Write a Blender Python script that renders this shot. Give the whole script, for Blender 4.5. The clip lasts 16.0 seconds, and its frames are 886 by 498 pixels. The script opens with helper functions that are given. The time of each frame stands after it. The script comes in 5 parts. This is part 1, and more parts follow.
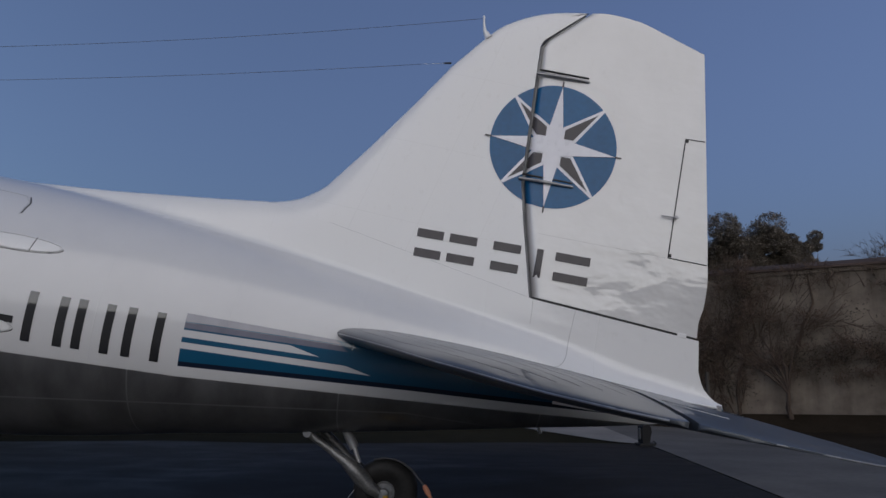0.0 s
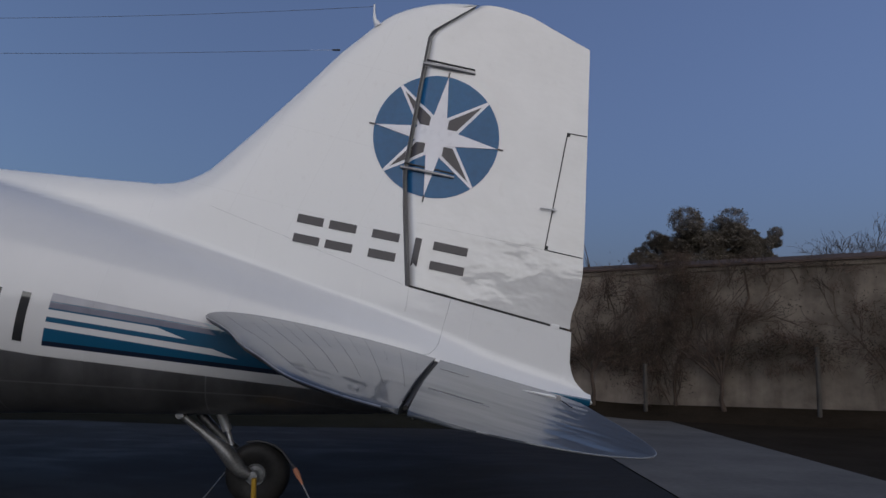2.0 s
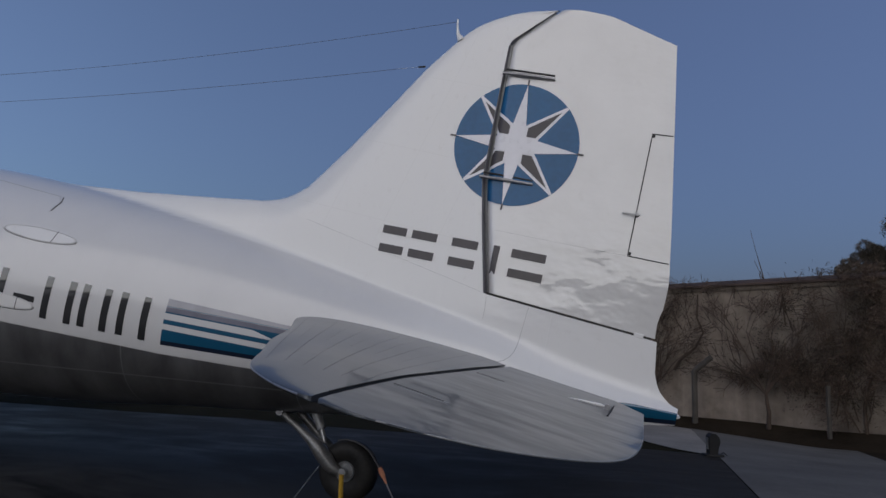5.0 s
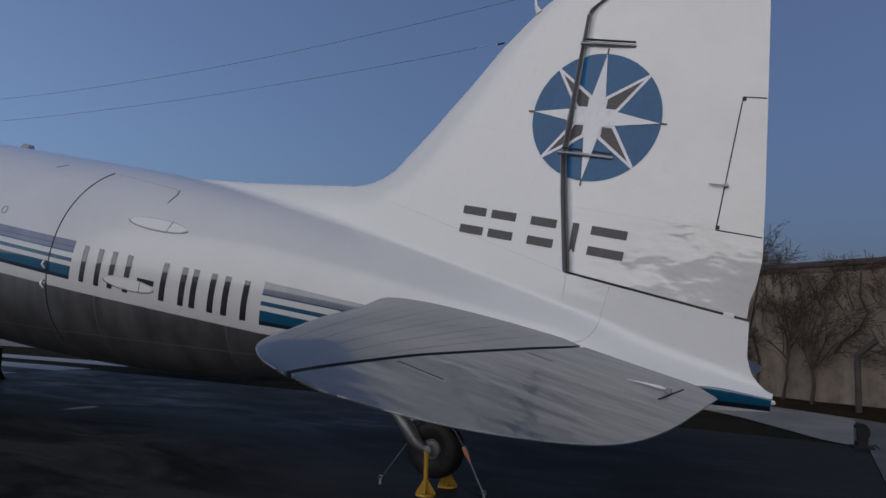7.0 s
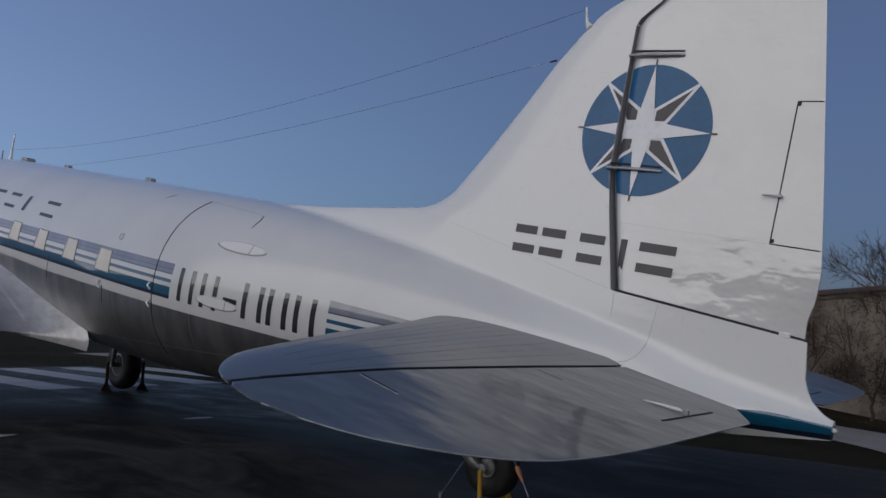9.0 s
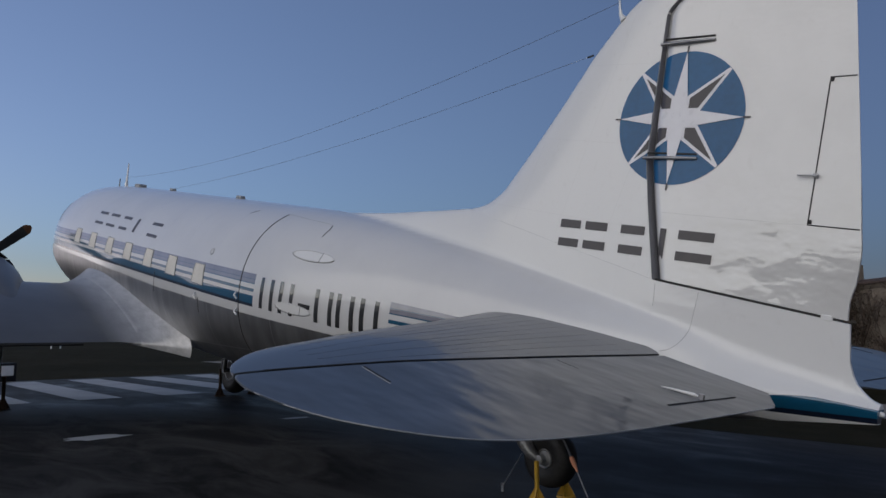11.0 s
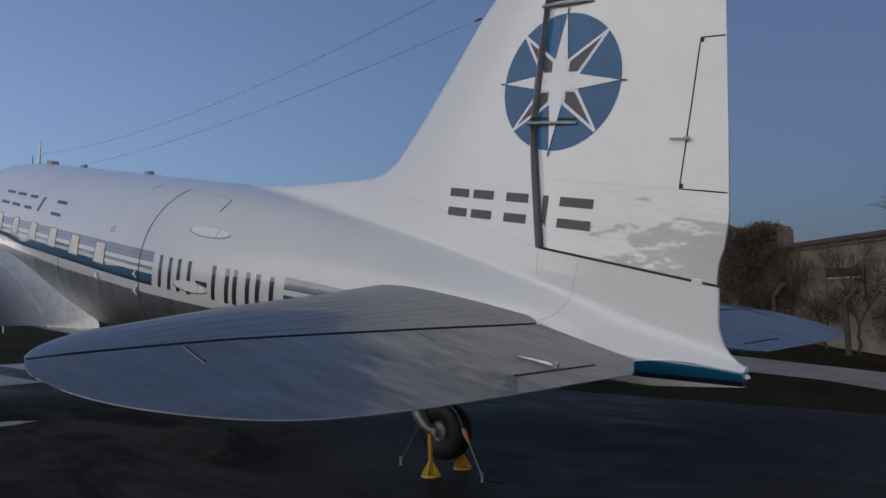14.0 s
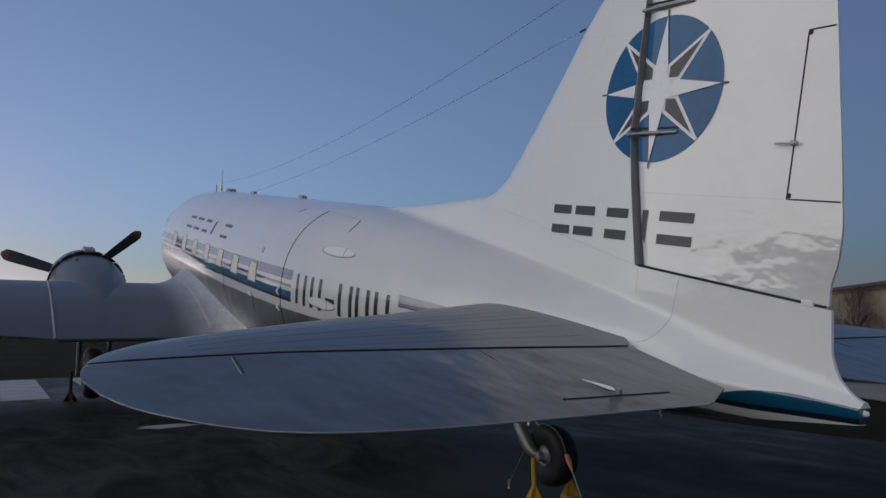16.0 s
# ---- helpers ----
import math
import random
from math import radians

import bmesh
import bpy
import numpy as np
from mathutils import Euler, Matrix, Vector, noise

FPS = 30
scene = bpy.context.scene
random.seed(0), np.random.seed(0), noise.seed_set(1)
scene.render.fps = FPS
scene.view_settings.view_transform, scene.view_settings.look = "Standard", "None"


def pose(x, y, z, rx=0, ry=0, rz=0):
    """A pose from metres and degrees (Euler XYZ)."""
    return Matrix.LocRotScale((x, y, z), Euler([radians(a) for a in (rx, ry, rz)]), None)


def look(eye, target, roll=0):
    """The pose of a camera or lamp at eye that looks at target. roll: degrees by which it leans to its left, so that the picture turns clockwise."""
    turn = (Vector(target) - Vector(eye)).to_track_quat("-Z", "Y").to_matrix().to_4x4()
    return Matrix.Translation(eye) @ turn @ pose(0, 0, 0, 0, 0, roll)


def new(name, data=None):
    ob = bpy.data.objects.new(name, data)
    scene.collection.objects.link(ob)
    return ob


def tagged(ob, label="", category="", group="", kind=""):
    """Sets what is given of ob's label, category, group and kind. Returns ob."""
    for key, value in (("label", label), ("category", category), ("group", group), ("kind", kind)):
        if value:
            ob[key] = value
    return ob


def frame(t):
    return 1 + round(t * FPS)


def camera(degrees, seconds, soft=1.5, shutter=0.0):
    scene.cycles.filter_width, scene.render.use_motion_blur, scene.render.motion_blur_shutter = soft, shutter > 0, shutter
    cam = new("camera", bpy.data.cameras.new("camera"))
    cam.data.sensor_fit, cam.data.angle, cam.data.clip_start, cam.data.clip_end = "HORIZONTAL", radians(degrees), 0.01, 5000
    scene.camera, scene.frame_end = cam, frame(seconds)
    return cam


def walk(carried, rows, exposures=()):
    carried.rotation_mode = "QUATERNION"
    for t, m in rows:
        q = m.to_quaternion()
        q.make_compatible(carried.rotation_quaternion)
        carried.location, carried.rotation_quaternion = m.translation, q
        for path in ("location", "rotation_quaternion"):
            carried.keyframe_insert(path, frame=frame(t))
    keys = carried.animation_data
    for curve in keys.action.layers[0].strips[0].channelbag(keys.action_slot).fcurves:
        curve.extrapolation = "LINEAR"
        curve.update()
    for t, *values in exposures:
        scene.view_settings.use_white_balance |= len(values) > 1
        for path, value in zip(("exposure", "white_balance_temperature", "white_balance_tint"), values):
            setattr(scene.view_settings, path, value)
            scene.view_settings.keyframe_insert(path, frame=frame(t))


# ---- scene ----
cam = camera(62.3, 16.0)
METRES, EYE, TILT, LEAN, TURN = 6.6, 1.744, 7.0, 0.7, 2.2
ROWS = [
    (0.0, 0.0, 0.0, 0.0, 0.0, 0.0, 0.0),
    (0.5, 0.0431, 0.009, -0.0048, 0.16, -0.17, -2.91),
    (1.0, 0.0759, 0.0055, -0.0035, 0.36, -0.79, -2.54),
    (1.5, 0.1104, -0.0086, 0.0001, 0.86, -1.18, -2.18),
    (2.0, 0.1469, -0.012, 0.0032, -1.69, -0.99, -1.49),
    (2.5, 0.1873, -0.0079, -0.0011, 0.78, 0.38, -0.89),
    (3.0, 0.206, -0.0151, 0.002, 4.43, 0.95, -0.42),
    (3.2, 0.2155, -0.0210, 0.0050, 5.68, 0.86, -0.10),
    (5.3, 0.3299, -0.0090, -0.0060, 15.77, -0.38, -0.05),
    (5.5, 0.3398, -0.0119, -0.0046, 17.62, -0.99, 0.45),
    (6.0, 0.3702, -0.0059, -0.0026, 19.05, -1.97, 0.38),
    (6.5, 0.3985, 0.0198, -0.0092, 21.58, -1.7, 1.07),
    (7.0, 0.4238, 0.033, -0.0095, 25.37, -1.36, 0.93),
    (7.5, 0.4559, 0.0387, -0.0125, 28.08, -2.11, 2.35),
    (8.0, 0.4912, 0.0576, -0.0133, 26.93, -3.13, 2.23),
    (8.5, 0.5222, 0.085, -0.0142, 32.95, 1.03, 1.13),
    (9.0, 0.5527, 0.0926, -0.0161, 36.57, 0.55, 1.74),
    (9.2, 0.5648, 0.0912, -0.0190, 37.79, 0.40, 2.25),
    (11.3, 0.6710, 0.1275, -0.0245, 47.22, 0.50, 5.0),
    (11.5, 0.6779, 0.124, -0.0251, 48.08, -0.47, 5.47),
    (12.0, 0.6924, 0.1225, -0.0215, 45.24, -1.34, 5.2),
    (12.5, 0.7066, 0.1332, -0.0249, 45.71, -0.3, 5.25),
    (13.0, 0.7264, 0.1682, -0.0333, 46.59, -0.4, 5.75),
    (13.5, 0.7313, 0.1986, -0.0379, 46.77, -1.5, 5.24),
    (14.0, 0.7186, 0.2228, -0.036, 42.23, -1.33, 5.9),
    (14.5, 0.7149, 0.2525, -0.0407, 46.29, 0.29, 6.13),
    (15.0, 0.7296, 0.2876, -0.0472, 51.38, 1.84, 5.65),
    (15.5, 0.7598, 0.3025, -0.05, 54.31, 2.38, 5.99),
    (16.0, 0.7886, 0.3229, -0.0526, 56.49, 1.77, 6.02),
]
walk(cam, [(t, pose(0, 0, EYE, TILT, LEAN, TURN) @ pose(METRES * x, METRES * y, METRES * z, 90 + pitch, roll, yaw)) for t, x, y, z, yaw, pitch, roll in ROWS],
     [(0.0, 1.70, 6150, 14), (3.2, 1.71, 6150, 14), (6.0, 1.65, 6150, 14), (9.0, 1.62, 6210, 13), (12.5, 1.76, 6280, 12), (14.5, 1.72, 6300, 12), (16.0, 1.62, 6320, 12)])

# ---------------------------------------------------------------- world and light
SUN_AZIMUTH, SUN_HEIGHT, GLOW_AZIMUTH = 196.0, 0.7, 283.0
world = bpy.data.worlds.new("evening_sky")
scene.world = world
world.use_nodes = True
wn, wl = world.node_tree.nodes, world.node_tree.links
sky = wn.new("ShaderNodeTexSky")
sky.sky_type, sky.sun_disc = "NISHITA", False
sky.sun_elevation, sky.sun_rotation = radians(SUN_HEIGHT), radians(90 - SUN_AZIMUTH)
sky.air_density, sky.dust_density, sky.ozone_density = 1.0, 0.4, 3.9
haze = wn.new("ShaderNodeHueSaturation")
haze.inputs["Saturation"].default_value = 0.71
# a hazy horizon: the glow stays cream, never deep orange
bands, cream = wn.new("ShaderNodeSeparateColor"), wn.new("ShaderNodeCombineColor")
wl.new(sky.outputs[0], bands.inputs[0])
wl.new(bands.outputs[0], cream.inputs[0])
for k, share in ((1, 0.86), (2, 0.80)):
    part_of_red, most = wn.new("ShaderNodeMath"), wn.new("ShaderNodeMath")
    part_of_red.operation, most.operation = "MULTIPLY", "MAXIMUM"
    wl.new(bands.outputs[0], part_of_red.inputs[0])
    part_of_red.inputs[1].default_value = share
    wl.new(bands.outputs[k], most.inputs[0])
    wl.new(part_of_red.outputs[0], most.inputs[1])
    wl.new(most.outputs[0], cream.inputs[k])
wl.new(cream.outputs[0], haze.inputs["Color"])
veil = wn.new("ShaderNodeMix")
veil.data_type = "RGBA"
veil.inputs[0].default_value, veil.inputs[7].default_value = 0.24, (0.185, 0.345, 0.66, 1)
wl.new(haze.outputs[0], veil.inputs[6])
where, away, reach, dusk = wn.new("ShaderNodeTexCoord"), wn.new("ShaderNodeVectorMath"), wn.new("ShaderNodeMapRange"), wn.new("ShaderNodeMix")
away.operation = "DOT_PRODUCT"
away.inputs[1].default_value = (math.cos(radians(SUN_AZIMUTH - 135)), math.sin(radians(SUN_AZIMUTH - 135)), 0)
wl.new(where.outputs["Generated"], away.inputs[0])
wl.new(away.outputs["Value"], reach.inputs[0])
reach.inputs[1].default_value, reach.inputs[2].default_value, reach.inputs[4].default_value = 0.30, 1.0, 0.36
dusk.data_type = "RGBA"
dusk.inputs[7].default_value = (0.185, 0.255, 0.52, 1)
wl.new(reach.outputs[0], dusk.inputs[0])
wl.new(veil.outputs[2], dusk.inputs[6])
wl.new(dusk.outputs[2], wn["Background"].inputs[0])
wn["Background"].inputs[1].default_value = 0.150
sun = new("sun", bpy.data.lights.new("sun", "SUN"))
sun.data.energy, sun.data.angle, sun.data.color = 0.86, radians(116), (1.0, 0.92, 0.78)
sun.matrix_world = look((0, 0, 0), (-math.cos(radians(GLOW_AZIMUTH)), -math.sin(radians(GLOW_AZIMUTH)), 0.0))


# ---------------------------------------------------------------- materials
class Nodes:
    """Short hand for one node material."""

    def __init__(self, name):
        self.mat = bpy.data.materials.new(name)
        self.mat.use_nodes = True
        self.t = self.mat.node_tree
        self.bsdf = self.t.nodes["Principled BSDF"]
        self.co = self.t.nodes.new("ShaderNodeTexCoord").outputs["Object"]

    def put(self, socket, value):
        if hasattr(value, "is_output"):
            self.t.links.new(value, socket)
        else:
            socket.default_value = value

    def math(self, op, a, b=0.0, c=0.0, clamp=False):
        n = self.t.nodes.new("ShaderNodeMath")
        n.operation, n.use_clamp = op, clamp
        for socket, value in zip(n.inputs, (a, b, c)):
            self.put(socket, value)
        return n.outputs[0]

    def axes(self, source=None):
        n = self.t.nodes.new("ShaderNodeSeparateXYZ")
        self.put(n.inputs[0], source or self.co)
        return n.outputs

    def noise(self, scale, detail=4.0, rough=0.55, stretch=(1, 1, 1), warp=0.0):
        m = self.t.nodes.new("ShaderNodeMapping")
        m.inputs["Scale"].default_value = stretch
        self.put(m.inputs[0], self.co)
        n = self.t.nodes.new("ShaderNodeTexNoise")
        n.inputs["Scale"].default_value, n.inputs["Detail"].default_value = scale, detail
        n.inputs["Roughness"].default_value, n.inputs["Distortion"].default_value = rough, warp
        self.put(n.inputs[0], m.outputs[0])
        return n.outputs[0]

    def ramp(self, fac, *stops):
        n = self.t.nodes.new("ShaderNodeValToRGB")
        while len(n.color_ramp.elements) < len(stops):
            n.color_ramp.elements.new(0.5)
        for e, (p, c) in zip(n.color_ramp.elements, stops):
            e.position, e.color = p, (*c, 1) if len(c) == 3 else c
        self.put(n.inputs[0], fac)
        return n.outputs[0]

    def step(self, value, edge, soft=0.002):
        """0 below the edge, 1 above it."""
        n = self.t.nodes.new("ShaderNodeMapRange")
        self.put(n.inputs[0], self.math("SUBTRACT", value, edge))
        n.inputs[1].default_value, n.inputs[2].default_value = -soft, soft
        return n.outputs[0]

    def mix(self, fac, a, b):
        n = self.t.nodes.new("ShaderNodeMix")
        n.data_type = "RGBA"
        for socket, value in zip((n.inputs[0], n.inputs[6], n.inputs[7]), (fac, a, b)):
            self.put(socket, (*value, 1) if isinstance(value, tuple) and len(value) == 3 else value)
        return n.outputs[2]

    def mixf(self, fac, a, b):
        n = self.t.nodes.new("ShaderNodeMix")
        for socket, value in zip((n.inputs[0], n.inputs[2], n.inputs[3]), (fac, a, b)):
            self.put(socket, value)
        return n.outputs[0]

    def bump(self, height, strength, distance=0.01, before=None):
        n = self.t.nodes.new("ShaderNodeBump")
        n.inputs["Distance"].default_value = distance
        self.put(n.inputs["Strength"], strength)
        self.put(n.inputs["Height"], height)
        if before is not None:
            self.put(n.inputs["Normal"], before)
        return n.outputs[0]

    def done(self, color=None, rough=None, metal=None, normal=None, coat=None, coat_rough=0.05, spec=None, coat_ior=1.5):
        for key, value in (("Base Color", color), ("Roughness", rough), ("Metallic", metal), ("Normal", normal), ("Coat Weight", coat), ("Specular IOR Level", spec)):
            if value is not None:
                self.put(self.bsdf.inputs[key], (*value, 1) if isinstance(value, tuple) and len(value) == 3 else value)
        if coat is not None:
            self.put(self.bsdf.inputs["Coat Roughness"], coat_rough)
            self.put(self.bsdf.inputs["Coat IOR"], coat_ior)
            if normal is not None:
                self.put(self.bsdf.inputs["Coat Normal"], normal)
        return self.mat


def simple(name, dark, light, rough=0.6, scale=8.0, metal=0.0, bump=0.15, distance=0.005, coat=None, spec=None, coat_ior=1.5):
    """A surface whose colour wanders between two tones, at two scales."""
    n = Nodes(name)
    big, fine = n.noise(scale * 0.25, 3), n.noise(scale * 4, 5)
    f = n.math("ADD", n.math("MULTIPLY", big, 0.6), n.math("MULTIPLY", fine, 0.4))
    color = n.ramp(f, (0.32, dark), (0.68, light))
    r = n.math("ADD", n.math("MULTIPLY", fine, 0.25), rough - 0.12)
    return n.done(color, r, metal, n.bump(fine, bump, distance), coat, spec=spec, coat_ior=coat_ior)


def speckled(name, dark, mid, light, rough):
    """Leaves and twigs: each piece takes a tone of its own."""
    n = Nodes(name)
    f = n.t.nodes.new("ShaderNodeNewGeometry").outputs["Random Per Island"]
    fine = n.noise(40, 3)
    color = n.ramp(n.math("ADD", n.math("MULTIPLY", f, 0.85), n.math("MULTIPLY", fine, 0.15)), (0.15, dark), (0.70, mid), (0.95, light))
    return n.done(color, rough, 0.0, spec=0.2)


WHITE, BLUE, INK = (0.71, 0.71, 0.705), (0.005, 0.084, 0.165), (0.055, 0.05, 0.055)


def white_paint():
    n = Nodes("white_gloss_paint")
    big, fine = n.noise(0.9, 4), n.noise(30, 4)
    streak = n.noise(5, 3, stretch=(1.0, 1.0, 0.12))
    f = n.math("ADD", n.math("MULTIPLY", big, 0.5), n.math("MULTIPLY", streak, 0.5))
    color = n.ramp(f, (0.30, (0.70, 0.70, 0.70)), (0.55, WHITE))
    wave = n.noise(2.2, 2, 0.5)
    x, y, z = n.axes()
    seam_a = n.math("ABSOLUTE", n.math("SUBTRACT", n.math("FRACT", n.math("MULTIPLY", n.math("ADD", z, n.math("MULTIPLY", x, 0.06)), 1.25)), 0.5))
    seam_b = n.math("ABSOLUTE", n.math("SUBTRACT", n.math("FRACT", n.math("MULTIPLY", n.math("SUBTRACT", x, n.math("MULTIPLY", z, 0.25)), 1.6)), 0.5))
    seams = n.math("MINIMUM", n.step(seam_a, 0.003, 0.002), n.step(seam_b, 0.004, 0.002))
    spots = n.ramp(n.noise(14, 5, 0.7, stretch=(1, 1, 0.6)), (0.58, (0, 0, 0)), (0.74, (0.22, 0.22, 0.22)))
    color = n.mix(spots, color, (0.50, 0.48, 0.45))
    color = n.mix(n.math("MULTIPLY", n.math("SUBTRACT", 1.0, seams), n.math("MULTIPLY", fine, 0.35)), color, (0.45, 0.44, 0.43))
    return n.done(color, n.math("ADD", n.math("MULTIPLY", big, 0.10), 0.25), 0.0, n.bump(seams, 0.15, 0.002, n.bump(wave, 0.12, 0.02)), 0.8, 0.12)


def rudder_paint():
    n = Nodes("white_doped_fabric")
    big, fine = n.noise(1.2, 4), n.noise(40, 4)
    color = n.ramp(big, (0.30, (0.585, 0.58, 0.57)), (0.60, (0.645, 0.64, 0.63)))
    spots = n.ramp(n.noise(11, 5, 0.7, stretch=(1, 1, 0.5)), (0.58, (0, 0, 0)), (0.76, (0.20, 0.20, 0.20)))
    color = n.mix(spots, color, (0.50, 0.48, 0.45))
    x, y, z = n.axes()
    ribs = n.math("SINE", n.math("MULTIPLY", z, 2 * math.pi / 0.36))
    wave = n.noise(2.1, 3.0, 0.48, stretch=(1.0, 1, 1.5))
    return n.done(color, n.math("ADD", n.math("MULTIPLY", big, 0.06), 0.14), 0.0, n.bump(wave, 0.62, 0.03, n.bump(ribs, 0.05, 0.01)), 1.0, 0.03, None, 1.75)


def livery():
    """White upper hull, blue cheat lines with white pinstripes, bare polished metal below."""
    n = Nodes("hull_paint")
    x, y, z = n.axes()
    aft = n.math("MAXIMUM", n.math("ADD", x, 2.0), 0.0)
    fore = n.math("MINIMUM", n.math("ADD", x, 2.0), 0.0)
    lift = n.math("MULTIPLY", aft, 0.068)
    metal_edge = n.math("ADD", n.math("ADD", n.math("MULTIPLY", fore, 0.027), lift), 1.024)
    metal_edge = n.math("MAXIMUM", metal_edge, 0.86)
    is_white = n.step(z, metal_edge)
    zl = n.math("SUBTRACT", z, lift)
    # forward of the registration the lines dip a little
    dip = n.math("MULTIPLY", fore, 0.0165)
    lead = n.math("SUBTRACT", n.math("ADD", dip, 1.583), n.math("MULTIPLY", n.math("MAXIMUM", n.math("ADD", x, 0.3), 0.0), 0.09))
    swell = n.math("MAXIMUM", n.math("SUBTRACT", 2.6, x), 0.0)
    trail = n.math("MAXIMUM", n.math("SUBTRACT", 1.578, n.math("MULTIPLY", n.math("MULTIPLY", swell, swell), 0.36)), 1.36)
    top_edge = n.mixf(n.step(x, 1.3), lead, trail)
    tail_drop = n.math("MULTIPLY", n.math("DIVIDE", x, 2.0, clamp=True), 0.023)
    tail_hem = n.math("SUBTRACT", n.math("MULTIPLY", n.math("MAXIMUM", n.math("SUBTRACT", x, 2.2), 0.0), 0.055), tail_drop)
    zh = n.math("SUBTRACT", n.math("SUBTRACT", zl, dip), tail_hem)
    band = n.math("MULTIPLY", n.step(zh, 1.117), n.math("SUBTRACT", 1.0, n.step(z, top_edge)))
    span = n.math("MAXIMUM", n.math("SUBTRACT", 1.0, n.step(x, -4.65)), n.step(x, -2.005))
    zs = n.math("SUBTRACT", n.math("SUBTRACT", z, dip), n.math("MULTIPLY", aft, 0.03))
    slant = n.math("ADD", x, n.math("MULTIPLY", zs, 4.2))
    lines = n.math("MULTIPLY", n.step(zs, 1.374), n.math("SUBTRACT", 1.0, n.step(zs, 1.438)))
    lines = n.math("MULTIPLY", lines, n.math("SUBTRACT", 1.0, n.step(slant, 4.95)))
    two = n.math("MULTIPLY", n.step(zs, 1.274), n.math("SUBTRACT", 1.0, n.step(zs, 1.329)))
    two = n.math("MULTIPLY", two, n.math("SUBTRACT", 1.0, n.step(slant, 5.0)))
    is_blue = n.math("MULTIPLY", n.math("MULTIPLY", band, span), n.math("SUBTRACT", 1.0, n.math("MAXIMUM", lines, two)))
    # sheen of the sky on the upper blue, painted as a lilac-grey strip
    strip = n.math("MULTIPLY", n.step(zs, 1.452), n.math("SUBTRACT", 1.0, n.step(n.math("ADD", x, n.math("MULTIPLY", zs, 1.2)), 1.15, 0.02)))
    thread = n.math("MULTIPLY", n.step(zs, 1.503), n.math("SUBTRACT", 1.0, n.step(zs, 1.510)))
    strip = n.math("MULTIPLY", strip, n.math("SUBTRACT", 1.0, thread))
    hem = n.math("MULTIPLY", is_blue, n.math("SUBTRACT", 1.0, n.step(zh, 1.160)))
    big, fine, streak = n.noise(0.8, 4), n.noise(26, 4), n.noise(3.5, 4, stretch=(1.0, 1.0, 0.15))
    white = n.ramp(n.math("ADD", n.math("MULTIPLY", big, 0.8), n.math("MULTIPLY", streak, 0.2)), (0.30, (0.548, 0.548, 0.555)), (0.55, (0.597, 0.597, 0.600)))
    # lighter fin fillet and tail: shading at the crease is put into the white
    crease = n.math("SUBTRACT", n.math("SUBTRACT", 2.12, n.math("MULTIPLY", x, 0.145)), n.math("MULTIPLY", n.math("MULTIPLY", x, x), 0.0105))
    lit_white = n.math("MAXIMUM", n.math("MULTIPLY", n.step(z, crease, 0.012), n.step(x, -4.5, 0.1)), n.step(x, 0.5, 1.0))
    white = n.mix(lit_white, white, n.ramp(big, (0.30, (0.69, 0.69, 0.69)), (0.55, WHITE)))
    spots = n.ramp(n.noise(12, 5, 0.7, stretch=(1, 1, 0.5)), (0.60, (0, 0, 0)), (0.78, (0.20, 0.20, 0.20)))
    white = n.mix(spots, white, (0.48, 0.46, 0.43))
    blue = n.mix(hem, n.ramp(big, (0.3, (0.003, 0.066, 0.135)), (0.7, BLUE)), (0.006, 0.012, 0.03))
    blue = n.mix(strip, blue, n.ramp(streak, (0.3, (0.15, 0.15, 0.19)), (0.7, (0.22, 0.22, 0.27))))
    bare = n.ramp(streak, (0.3, (0.26, 0.26, 0.265)), (0.7, (0.44, 0.44, 0.45)))
    lap = n.math("ABSOLUTE", n.math("SUBTRACT", z, n.math("ADD", n.math("MULTIPLY", n.math("MINIMUM", x, 0.0), 0.132), 1.04)))
    joint = n.math("ABSOLUTE", n.math("SUBTRACT", n.math("FRACT", n.math("MULTIPLY", n.math("ADD", x, 2.42), 0.55)), 0.5))
    lap = n.math("MINIMUM", n.step(lap, 0.006, 0.004), n.step(n.math("SUBTRACT", 0.5, joint), 0.003, 0.002))
    bare = n.mix(lap, (0.55, 0.55, 0.56), bare)
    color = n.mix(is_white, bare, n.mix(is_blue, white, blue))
    seam_x = n.math("ABSOLUTE", n.math("SUBTRACT", n.math("FRACT", n.math("MULTIPLY", x, 0.91)), 0.5))
    seams = n.step(seam_x, 0.0035, 0.002)
    rough = n.mixf(is_white, n.math("ADD", n.math("MULTIPLY", streak, 0.2), 0.28), n.math("ADD", n.math("MULTIPLY", big, 0.1), 0.34))
    ripple = n.math("MULTIPLY", n.step(x, 0.95, 0.25), n.step(z, 1.98, 0.10))
    wave = n.mixf(ripple, n.noise(1.6, 2, 0.5), n.noise(2.1, 3.0, 0.48, stretch=(1.0, 1, 1.5)))
    normal = n.bump(seams, 0.25, 0.004, n.bump(wave, n.mixf(ripple, 0.10, 0.55), 0.025))
    metal = n.math("SUBTRACT", 1.0, is_white)
    return n.done(color, rough, n.math("MULTIPLY", metal, 0.85), normal, is_white, n.mixf(is_blue, n.mixf(ripple, 0.15, 0.04), 0.05), n.mixf(is_blue, 0.4, 0.25), n.mixf(is_blue, 1.5, 1.8))


